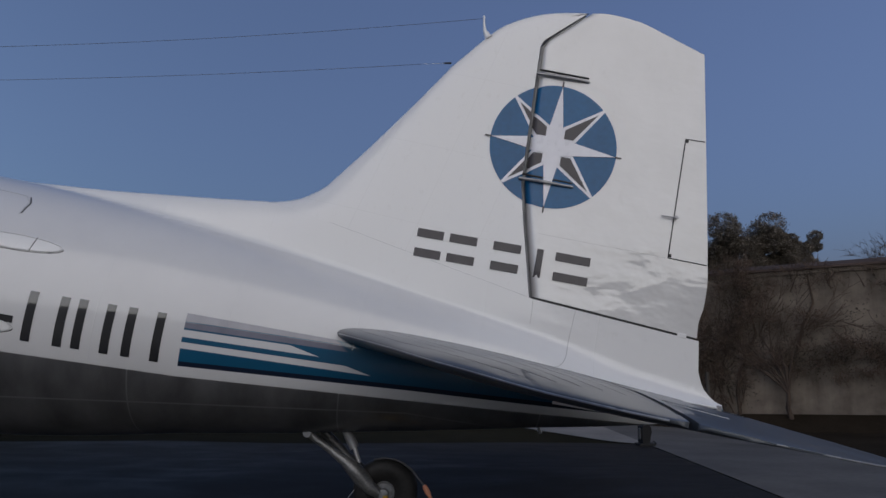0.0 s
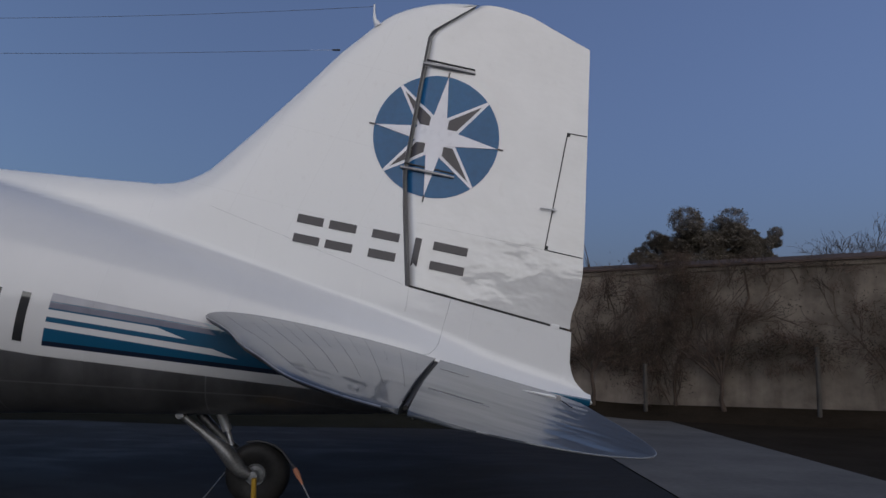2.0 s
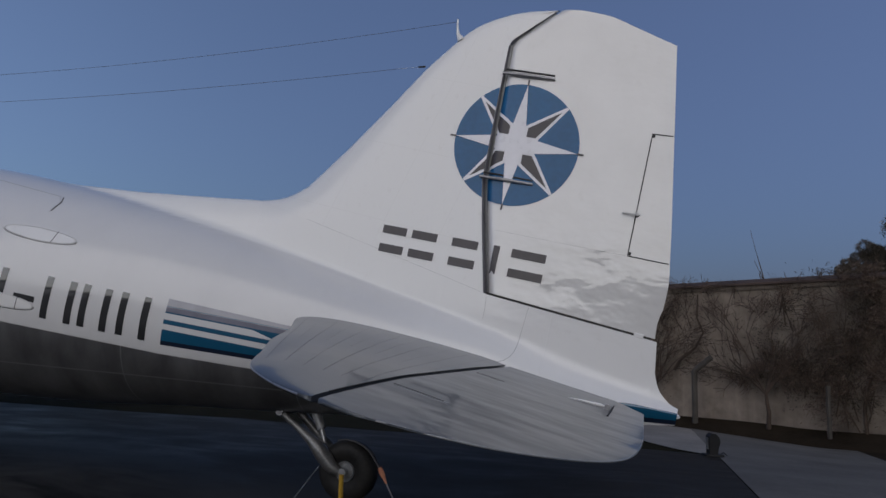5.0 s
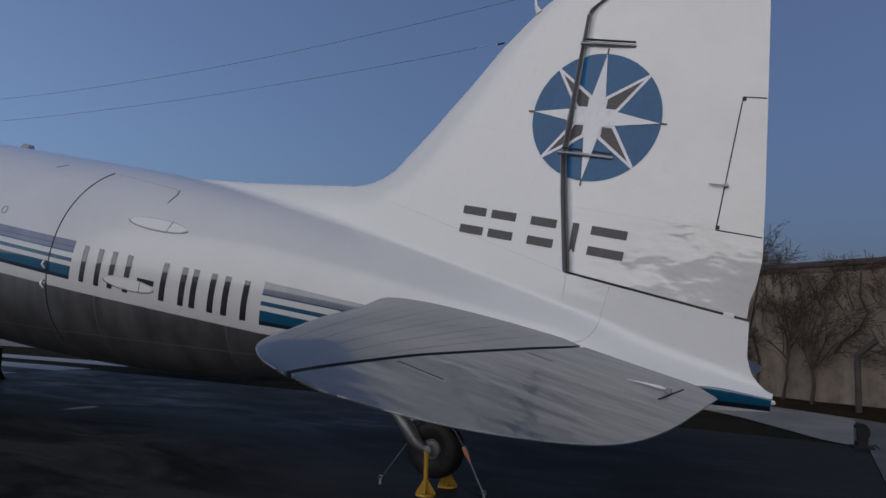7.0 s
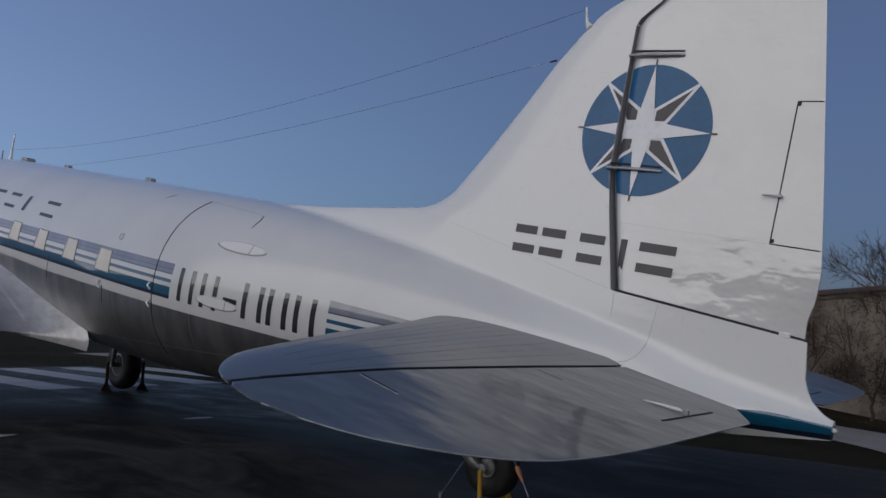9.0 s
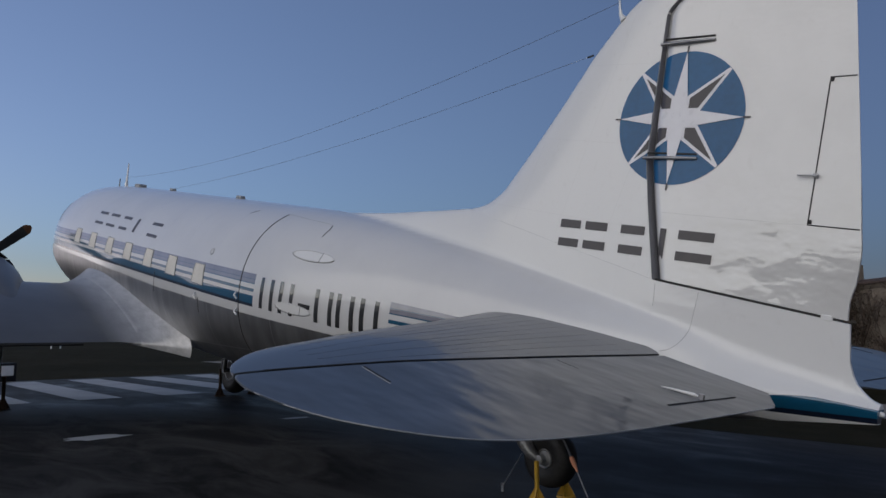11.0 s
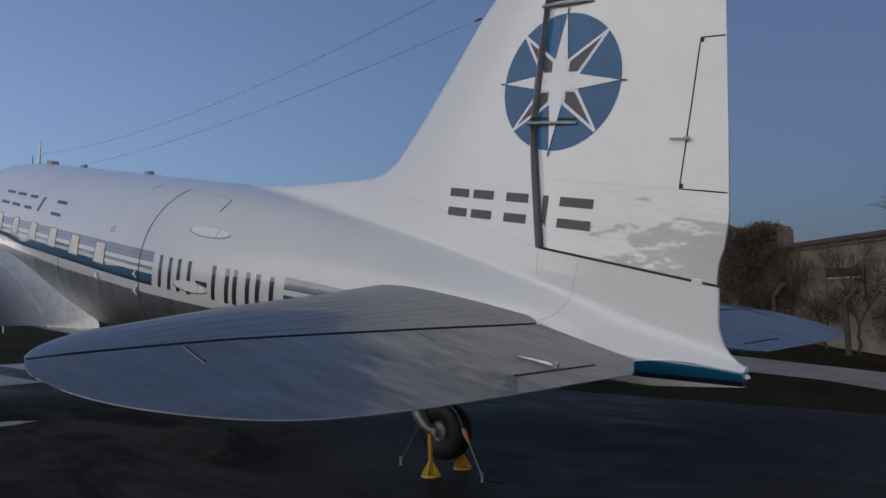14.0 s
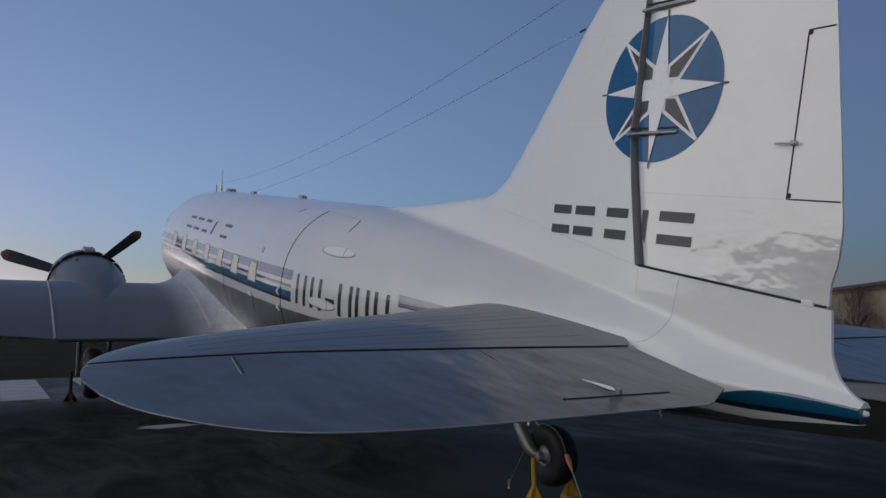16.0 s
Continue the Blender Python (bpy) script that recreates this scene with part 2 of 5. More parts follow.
def silver_dope(name, pitch, wave_scale, wave_strength, rough, rib_strength, blur, coat, tone):
    """Dull silver finish whose slack skin bends what it mirrors; ribs run chordwise."""
    n = Nodes(name)
    x, y, z = n.axes()
    big, fine = n.noise(1.1, 4), n.noise(22, 4)
    slack = n.noise(wave_scale, 2.4, 0.48, stretch=(0.8, 1.3, 1))
    swell = n.noise(0.8, 1, 0.4)
    wave = n.math("ADD", n.math("MULTIPLY", slack, 0.60), n.math("MULTIPLY", swell, 0.6))
    color = n.ramp(n.math("ADD", n.math("MULTIPLY", big, 0.7), n.math("MULTIPLY", fine, 0.3)), (0.30, tuple(tone * c for c in (0.043, 0.049, 0.058))), (0.70, tuple(tone * c for c in (0.061, 0.069, 0.080))))
    ribs = n.math("POWER", n.math("ABSOLUTE", n.math("SINE", n.math("MULTIPLY", y, math.pi / pitch))), 0.35)
    return n.done(color, n.math("ADD", n.math("MULTIPLY", big, 0.08), rough), 0.12, n.bump(wave, wave_strength, 0.07, n.bump(ribs, rib_strength, 0.006)), coat, blur, 0.30)


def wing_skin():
    """Dull silver skin, with the hull's reflection at the root put into its colour."""
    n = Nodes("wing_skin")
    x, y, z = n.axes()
    big, wave, mottle = n.noise(1.1, 4), n.noise(1.4, 2, 0.5), n.noise(5, 5, 0.7, stretch=(0.4, 1, 1))
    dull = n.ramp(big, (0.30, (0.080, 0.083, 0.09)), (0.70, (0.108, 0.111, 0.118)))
    bright = n.ramp(mottle, (0.35, (0.34, 0.34, 0.345)), (0.65, (0.52, 0.52, 0.525)))
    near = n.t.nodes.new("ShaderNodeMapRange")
    n.put(near.inputs[0], n.math("ADD", n.math("ABSOLUTE", y), n.math("MULTIPLY", mottle, 0.25)))
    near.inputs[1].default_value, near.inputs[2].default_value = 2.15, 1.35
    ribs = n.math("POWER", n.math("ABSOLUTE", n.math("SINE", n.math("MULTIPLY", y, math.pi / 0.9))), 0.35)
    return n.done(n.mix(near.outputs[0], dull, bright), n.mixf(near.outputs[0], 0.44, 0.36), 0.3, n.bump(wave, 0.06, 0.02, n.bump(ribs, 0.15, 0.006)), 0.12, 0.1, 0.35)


def asphalt():
    n = Nodes("damp_asphalt")
    big, mid, fine = n.noise(0.22, 5, 0.6, stretch=(0.8, 1, 1), warp=0.8), n.noise(1.1, 5, 0.6, stretch=(0.6, 1.5, 1), warp=0.6), n.noise(70, 4)
    f = n.math("ADD", n.math("MULTIPLY", big, 0.5), n.math("MULTIPLY", mid, 0.5))
    color = n.mix(n.math("MULTIPLY", fine, 0.5), n.ramp(f, (0.34, (0.014, 0.0131, 0.012)), (0.62, (0.042, 0.0395, 0.0365))), (0.022, 0.0207, 0.019))
    x, y, z = n.axes()
    # wide patch on the port side, blotchier and rougher than the rest
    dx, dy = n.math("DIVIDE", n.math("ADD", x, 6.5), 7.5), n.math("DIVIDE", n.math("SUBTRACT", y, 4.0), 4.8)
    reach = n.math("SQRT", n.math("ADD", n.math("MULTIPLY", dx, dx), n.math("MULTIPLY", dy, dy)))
    blotch = n.ramp(n.math("ADD", reach, n.math("MULTIPLY", n.math("SUBTRACT", f, 0.5), 1.6)), (0.55, (1, 1, 1)), (1.0, (0, 0, 0)))
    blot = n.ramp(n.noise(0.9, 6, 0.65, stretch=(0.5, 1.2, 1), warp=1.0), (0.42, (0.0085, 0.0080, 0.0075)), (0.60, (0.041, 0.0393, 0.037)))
    color = n.mix(n.math("MULTIPLY", blotch, 0.85), color, blot)
    rough = n.mixf(n.math("MULTIPLY", blotch, 0.8), n.ramp(f, (0.36, (0.34, 0.34, 0.34)), (0.58, (0.64, 0.64, 0.64))), 0.85)
    return n.done(color, rough, 0.0, n.bump(fine, 0.4, 0.005, n.bump(mid, 0.06, 0.02)), spec=0.04)


def grass_ground():
    n = Nodes("dry_grass_ground")
    big, mid, fine = n.noise(0.12, 5), n.noise(1.4, 5), n.noise(35, 5, 0.7)
    f = n.math("ADD", n.math("MULTIPLY", big, 0.4), n.math("ADD", n.math("MULTIPLY", mid, 0.3), n.math("MULTIPLY", fine, 0.3)))
    color = n.ramp(f, (0.34, (0.011, 0.0105, 0.0065)), (0.52, (0.026, 0.0235, 0.014)), (0.68, (0.043, 0.037, 0.025)))
    return n.done(color, 0.95, 0.0, n.bump(fine, 0.9, 0.03), spec=0.03)


def plaster():
    n = Nodes("stained_plaster")
    x, y, z = n.axes()
    big, mid, fine = n.noise(0.5, 5, 0.6), n.noise(2.6, 5, 0.65), n.noise(45, 4)
    drip = n.noise(2.2, 5, 0.6, stretch=(1, 1, 0.10))
    f = n.math("ADD", n.math("MULTIPLY", big, 0.35), n.math("ADD", n.math("MULTIPLY", mid, 0.3), n.math("MULTIPLY", drip, 0.35)))
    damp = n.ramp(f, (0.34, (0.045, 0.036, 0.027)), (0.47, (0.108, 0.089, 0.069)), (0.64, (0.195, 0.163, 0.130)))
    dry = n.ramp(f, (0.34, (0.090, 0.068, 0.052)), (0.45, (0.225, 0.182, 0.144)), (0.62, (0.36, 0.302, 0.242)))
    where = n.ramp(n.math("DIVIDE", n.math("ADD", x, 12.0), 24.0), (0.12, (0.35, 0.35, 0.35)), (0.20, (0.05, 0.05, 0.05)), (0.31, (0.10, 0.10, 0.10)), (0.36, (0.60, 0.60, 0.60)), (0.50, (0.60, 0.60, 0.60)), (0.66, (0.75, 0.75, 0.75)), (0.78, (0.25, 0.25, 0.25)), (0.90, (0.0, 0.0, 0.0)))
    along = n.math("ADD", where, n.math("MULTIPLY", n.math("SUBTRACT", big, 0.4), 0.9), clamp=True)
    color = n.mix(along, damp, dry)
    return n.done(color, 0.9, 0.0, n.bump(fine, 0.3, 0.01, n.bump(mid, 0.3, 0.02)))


M = dict(
    white=white_paint(), rudder=rudder_paint(), hull=livery(),
    stab=silver_dope("silver_skin", 0.42, 1.6, 0.16, 0.34, 0.035, 0.04, 0.42, 1.0), elev=silver_dope("silver_doped_fabric", 0.30, 2.0, 0.72, 0.32, 0.0, 0.05, 0.34, 1.2),
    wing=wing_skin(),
    blue=simple("emblem_blue", (0.004, 0.072, 0.185), (0.009, 0.108, 0.265), 0.4, 5, bump=0.0, coat=0.5, spec=0.12, coat_ior=1.6),
    star=simple("emblem_white", (0.68, 0.68, 0.72), (0.78, 0.78, 0.82), 0.3, 3, bump=0.03),
    ink=simple("dark_grey_paint", INK, (0.085, 0.078, 0.08), 0.4, 2, bump=0.0, coat=0.4, spec=0.15),
    black_ink=simple("black_paint", (0.012, 0.012, 0.014), (0.025, 0.025, 0.027), 0.4, 2, bump=0.0, coat=1.0, spec=0.3, coat_ior=1.8),
    seam=simple("dark_seam", (0.012, 0.012, 0.013), (0.03, 0.03, 0.03), 0.7, 10),
    steel=simple("worn_steel", (0.22, 0.22, 0.23), (0.42, 0.42, 0.43), 0.42, 10, metal=0.8),
    grey=simple("grey_painted_metal", (0.20, 0.205, 0.21), (0.36, 0.365, 0.37), 0.45, 10, metal=0.3),
    slot=simple("shaded_slot_metal", (0.20, 0.20, 0.225), (0.29, 0.29, 0.32), 0.6, 6, metal=0.2, spec=0.2),
    grey_wire=simple("grey_wire", (0.05, 0.05, 0.055), (0.09, 0.09, 0.10), 0.7, 10),
    casting=simple("worn_cast_metal", (0.10, 0.10, 0.10), (0.34, 0.34, 0.335), 0.42, 14, metal=0.6, bump=0.3),
    chrome=simple("chrome_rod", (0.45, 0.45, 0.46), (0.6, 0.6, 0.6), 0.40, 2, metal=0.9, bump=0.0),
    rubber=simple("dusty_black_rubber", (0.004, 0.004, 0.0045), (0.034, 0.032, 0.030), 0.55, 7, spec=0.3),
    yellow=simple("yellow_enamel", (0.42, 0.24, 0.015), (0.60, 0.36, 0.03), 0.45, 10),
    tag=simple("orange_strap", (0.60, 0.20, 0.10), (0.75, 0.36, 0.22), 0.6, 20),
    tip=simple("orange_blade_tip", (0.10, 0.042, 0.018), (0.16, 0.07, 0.03), 0.5, 10),
    blade=simple("black_blade", (0.02, 0.02, 0.022), (0.05, 0.05, 0.052), 0.4, 8),
    blind=simple("cream_blind", (0.58, 0.56, 0.52), (0.76, 0.74, 0.70), 0.7, 6),
    rust=simple("rusty_iron", (0.03, 0.018, 0.012), (0.09, 0.05, 0.03), 0.8, 12),
    asphalt=asphalt(), grass=grass_ground(), plaster=plaster(),
    concrete=simple("worn_concrete", (0.088, 0.084, 0.080), (0.152, 0.146, 0.138), 0.9, 3, bump=0.3, spec=0.12),
    # the path's concrete again, only paler
    pale_concrete=simple("paler_concrete", (0.18, 0.168, 0.155), (0.29, 0.272, 0.25), 0.92, 3, bump=0.3, spec=0.08),
    marking=simple("worn_white_marking", (0.22, 0.225, 0.23), (0.36, 0.365, 0.37), 0.7, 5, bump=0.25),
    soil=simple("bare_soil", (0.014, 0.0105, 0.007), (0.034, 0.026, 0.018), 0.95, 3, bump=0.6, distance=0.03, spec=0.05),
    coping=simple("weathered_coping", (0.06, 0.046, 0.035), (0.20, 0.165, 0.13), 0.9, 5, bump=0.3),
    tile=simple("roof_tile", (0.035, 0.024, 0.02), (0.085, 0.056, 0.045), 0.85, 6, bump=0.3),
    bark=simple("grey_bark", (0.034, 0.023, 0.017), (0.090, 0.064, 0.047), 0.95, 9, bump=0.5, distance=0.01),
    leaf=speckled("dark_evergreen_leaf", (0.028, 0.023, 0.016), (0.085, 0.070, 0.052), (0.30, 0.26, 0.22), 0.5),
    brown_leaf=speckled("withered_leaf", (0.016, 0.013, 0.009), (0.044, 0.035, 0.024), (0.095, 0.075, 0.052), 0.85),
    twig=speckled("brown_twig", (0.044, 0.030, 0.023), (0.104, 0.073, 0.056), (0.185, 0.137, 0.105), 0.9),
    far_wood=simple("far_woods", (0.012, 0.015, 0.010), (0.035, 0.04, 0.026), 0.95, 0.6),
    post=simple("concrete_post", (0.035, 0.031, 0.026), (0.085, 0.076, 0.066), 0.9, 8, bump=0.4),
    lamp_body=simple("black_lamp_housing", (0.008, 0.008, 0.009), (0.02, 0.02, 0.021), 0.55, 10, spec=0.2),
    white_box=simple("white_enamel", (0.55, 0.55, 0.55), (0.7, 0.7, 0.7), 0.4, 6),
)


# ---------------------------------------------------------------- small mesh tools
def shape(name, verts, faces, material, parent=None, label="", smooth=True, weld=False):
    """ONE mesh object, under a parent or at top level."""
    me = bpy.data.meshes.new(name)
    me.from_pydata([tuple(v) for v in verts], [], faces)
    if weld:
        bm = bmesh.new()
        bm.from_mesh(me)
        bmesh.ops.remove_doubles(bm, verts=bm.verts, dist=0.0004)
        bmesh.ops.recalc_face_normals(bm, faces=bm.faces)
        bm.to_mesh(me)
        bm.free()
    for p in me.polygons:
        p.use_smooth = smooth
    if smooth:
        me.set_sharp_from_angle(angle=radians(66))
    me.materials.append(material)
    ob = new(name, me)
    if parent is not None:
        ob.parent = parent
    if label:
        ob["label"] = label
    return ob


def part(name, bm, material, parent, label="", smooth=False):
    me = bpy.data.meshes.new(name)
    bmesh.ops.recalc_face_normals(bm, faces=bm.faces)
    bm.to_mesh(me)
    bm.free()
    for p in me.polygons:
        p.use_smooth = smooth
    me.materials.append(material)
    ob = new(name, me)
    if parent is not None:
        ob.parent = parent
    if label:
        ob["label"] = label
    return ob


def grid(rows, closed=False, caps=False):
    """Verts and faces of a sheet through rows of equally many points."""
    n = len(rows[0])
    verts = [p for r in rows for p in r]
    faces = []
    for i in range(len(rows) - 1):
        for j in range(n if closed else n - 1):
            a, b = i * n + j, i * n + (j + 1) % n
            faces.append((a, b, b + n, a + n))
    if caps:
        faces.append(tuple(range(n - 1, -1, -1)))
        faces.append(tuple(range((len(rows) - 1) * n, len(rows) * n)))
    return verts, faces


def curve(points):
    """A smooth function through (x, y) points (monotone cubic)."""
    xs, ys = np.array([p[0] for p in points], float), np.array([p[1] for p in points], float)
    d = np.diff(ys) / np.diff(xs)
    m = np.concatenate([[d[0]], np.where(d[:-1] * d[1:] > 0, 2 * d[:-1] * d[1:] / (d[:-1] + d[1:] + 1e-12), 0), [d[-1]]])

    def f(x):
        if x <= xs[0]:
            return float(ys[0] + m[0] * 0)
        if x >= xs[-1]:
            return float(ys[-1])
        i = int(np.searchsorted(xs, x)) - 1
        h = xs[i + 1] - xs[i]
        t = (x - xs[i]) / h
        return float((2 * t**3 - 3 * t**2 + 1) * ys[i] + (t**3 - 2 * t**2 + t) * h * m[i] + (3 * t**2 - 2 * t**3) * ys[i + 1] + (t**3 - t**2) * h * m[i + 1])

    return f


def straight(points):
    xs, ys = [p[0] for p in points], [p[1] for p in points]
    return lambda x: float(np.interp(x, xs, ys))


def box(bm, size, m=None, bevel=0.0):
    made = bmesh.ops.create_cube(bm, size=1.0, matrix=(m or Matrix()) @ Matrix.Diagonal((*size, 1)))
    if bevel:
        edges = list({e for v in made["verts"] for e in v.link_edges})
        bmesh.ops.bevel(bm, geom=edges, offset=bevel, segments=2, affect="EDGES", profile=0.5)


def tube(points, radii, sides=8, caps=True):
    """Verts and faces of a round tube along points."""
    pts = [Vector(p) for p in points]
    rows, side = [], Vector((0.31, 0.77, 0.55))
    for i, p in enumerate(pts):
        t = (pts[min(i + 1, len(pts) - 1)] - pts[max(i - 1, 0)]).normalized()
        u = t.cross(side)
        if u.length < 0.05:
            u = t.cross(Vector((1, 0, 0)))
        u.normalize()
        v = t.cross(u)
        r = radii[i] if hasattr(radii, "__len__") else radii
        rows.append([p + (u * math.cos(a) + v * math.sin(a)) * r for a in (2 * math.pi * k / sides for k in range(sides))])
    return grid(rows, closed=True, caps=caps)


def rod(name, points, radii, material, parent=None, label="", sides=8):
    return shape(name, *tube(points, radii, sides), material, parent, label)


def merged(pieces):
    verts, faces = [], []
    for v, f in pieces:
        k = len(verts)
        verts += list(v)
        faces += [tuple(i + k for i in q) for q in f]
    return verts, faces


def spun(profile, axis_point, sides=32, axis="y"):
    """A body of revolution: profile of (along, radius) about a line through axis_point."""
    rows = []
    o = Vector(axis_point)
    for a, r in profile:
        row = []
        for k in range(sides):
            c, s = math.cos(2 * math.pi * k / sides) * r, math.sin(2 * math.pi * k / sides) * r
            row.append(o + (Vector((c, a, s)) if axis == "y" else Vector((a, c, s)) if axis == "x" else Vector((c, s, a))))
        rows.append(row)
    return grid(rows, closed=True, caps=True)


def empty(name, m=None):
    ob = new(name)
    ob.empty_display_size = 0.2
    if m is not None:
        ob.matrix_world = m
    return ob


def smooth01(a, b, x):
    t = min(1.0, max(0.0, (x - a) / (b - a)))
    return t * t * (3 - 2 * t)


POSTS = [(-2.76, 2.05), (1.72, 1.60), (5.36, 2.0), (8.85, 2.0), (12.1, 1.95), (15.1, 1.9), (18.4, 1.9), (21.8, 1.9)]
# along the wall, seed, stems, fork height, lobes (along, height, reach along, reach up, twigs), out, leaves, lean, thickness
SHRUBS = [(-0.38, 12, 7, 1.0, [(-0.6, 1.05, 0.9, 0.55, 620), (-1.5, 1.15, 1.0, 0.55, 930), (-2.7, 1.35, 1.0, 0.65, 1054), (-0.6, 1.9, 1.2, 0.8, 403), (-1.8, 2.3, 1.3, 0.6, 279)], 0.35, 0.54, 0.05, 0.06),
          (-4.4, 14, 5, 1.1, [(-4.4, 1.3, 1.2, 0.7, 930), (-4.2, 2.3, 1.2, 0.8, 372)], 0.35, 0.48, 0.0, 0.05),
          (3.35, 16, 7, 1.25, [(4.0, 0.85, 0.8, 0.35, 558), (2.8, 1.1, 0.9, 0.60, 930), (3.3, 1.6, 0.7, 0.6, 496), (3.1, 2.5, 1.0, 0.9, 310)], 0.35, 0.54, 0.0, 0.055),
          (6.72, 18, 6, 1.1, [(6.7, 1.0, 0.7, 0.6, 558), (6.2, 1.5, 1.0, 0.7, 310), (6.6, 2.4, 1.0, 0.8, 279)], 0.35, 0.3, 0.0, 0.05),
          (7.75, 19, 5, 1.3, [(7.8, 2.3, 0.9, 0.9, 217)], 0.25, 0.06, -0.25, 0.04),
          (9.6, 20, 4, 0.6, [(9.2, 0.65, 0.9, 0.6, 930), (10.6, 0.85, 0.9, 0.6, 1054), (9.9, 2.0, 1.2, 0.9, 248)], 0.35, 0.72, 0.0, 0.045),
          (13.1, 22, 4, 0.7, [(13.9, 1.25, 0.8, 0.35, 496), (13.0, 0.95, 0.9, 0.45, 682), (14.1, 2.1, 0.5, 0.5, 155)], 0.35, 0.42, 0.0, 0.05),
          (11.9, 21, 5, 1.0, [(11.9, 2.0, 1.0, 0.9, 279)], 0.3, 0.12, 0.0, 0.04),
          (18.8, 24, 5, 0.9, [(18.8, 1.4, 1.3, 1.1, 930)], 0.3, 0.48, 0.0, 0.05),
          (22.5, 26, 5, 0.9, [(22.5, 1.3, 1.5, 1.0, 806)], 0.3, 0.48, 0.0, 0.05),
          (-7.2, 25, 5, 1.0, [(-7.2, 1.4, 1.3, 0.9, 744)], 0.4, 0.36, 0.0, 0.05)]
# seed, lobes, stem (along, height)
CREEPERS = [(4, [(0.7, 3.1, 0.6, 0.7, 1080), (0.95, 2.2, 0.8, 0.9, 1368), (1.5, 1.3, 1.0, 0.9, 1656), (2.4, 0.75, 0.9, 0.7, 1152), (1.1, 0.3, 0.9, 0.8, 792), (1.3, 3.72, 1.1, 0.22, 648), (2.5, 2.9, 0.7, 0.9, 360)],
             [(0.95, -0.6), (1.0, 0.1), (0.92, 0.7), (0.6, 1.3), (0.42, 1.8), (0.52, 2.4), (0.6, 3.0), (0.72, 3.5), (0.9, 3.8)]),
            (5, [(5.6, 3.35, 1.2, 0.35, 360), (5.9, 2.8, 0.9, 0.7, 252)], [(6.2, 0.9), (6.0, 1.2), (5.5, 1.6), (5.25, 2.05), (5.45, 2.5), (5.4, 3.2)]),
            (6, [(8.4, 3.25, 1.5, 0.45, 504), (9.6, 3.0, 1.0, 0.6, 360)], [(8.6, -0.4), (8.5, 0.6), (8.8, 1.6), (8.6, 2.6), (8.5, 3.3)]),
            (8, [(16.3, 3.0, 1.1, 1.0, 4600), (16.3, 1.5, 1.2, 0.9, 2400), (16.3, 3.75, 0.95, 0.38, 4200), (17.6, 2.6, 0.9, 1.1, 1800), (15.0, 2.0, 0.7, 1.2, 1300)], [(16.7, -0.3), (16.8, 0.8), (16.6, 1.9), (16.8, 3.3)]),
            (9, [(-1.2, 3.3, 1.4, 0.4, 504), (-3.0, 3.4, 1.0, 0.3, 216)], [(-0.6, 1.2), (-0.8, 2.0), (-1.1, 2.6), (-1.0, 3.4)])]
# x, y, ground, width, height, seed, trunk
EVERGREENS = [(20.9, 56.4, -1.0, 5.4, 11.75, 41, 5.0), (24.6, 55.0, -1.0, 2.3, 10.7, 42, 5.5), (16.5, 57.0, -1.0, 2.5, 10.2, 43, 5.2), (18.4, 57.4, -1.0, 3.2, 10.4, 46, 5.0), (23.0, 56.0, -1.0, 3.0, 10.5, 47, 5.0), (-8.0, 33.2, -0.5, 2.6, 5.3, 44, 2.0)]
# x, y, ground, fork height, crown height, lean, seed, limbs
BARE = [(-0.95, 36.0, -1.0, 4.1, 7.3, 0.0, 51, 9), (0.0, 36.4, -1.0, 4.0, 6.7, 0.55, 52, 6), (5.6, 23.3, -1.0, 3.65, 4.75, -0.15, 53, 2), (10.3, 34.5, -1.0, 4.0, 5.1, -0.2, 54, 7), (22.0, 37.0, -1.0, 4.3, 8.0, -0.2, 55, 9)]


# ---------------------------------------------------------------- ground
def fall(x, y):
    """Height of the ground: level, falling towards the wall, with a shallow hollow under the tail."""
    r = math.hypot(x + 0.9, y - 7.1)
    return -min(0.065, max(0.0, 0.0055 * (x + 5.5))) * max(0.0, y - 7.75) - 0.125 * (1 - smooth01(1.4, 3.8, r))


def sheet(name, xs, ys, lift, material, keep=None):
    index, verts, faces = {}, [], []

    def at(i, j):
        if (i, j) not in index:
            index[i, j] = len(verts)
            verts.append((xs[i], ys[j], fall(min(max(xs[i], -60), 60), min(ys[j], 26)) + lift))
        return index[i, j]

    for i in range(len(xs) - 1):
        for j in range(len(ys) - 1):
            if keep is None or keep((xs[i] + xs[i + 1]) / 2, (ys[j] + ys[j + 1]) / 2):
                faces.append((at(i, j), at(i + 1, j), at(i + 1, j + 1), at(i, j + 1)))
    return shape(name, verts, faces, material, smooth=True)


def steps(a, b, n):
    return [a + (b - a) * i / n for i in range(n + 1)]


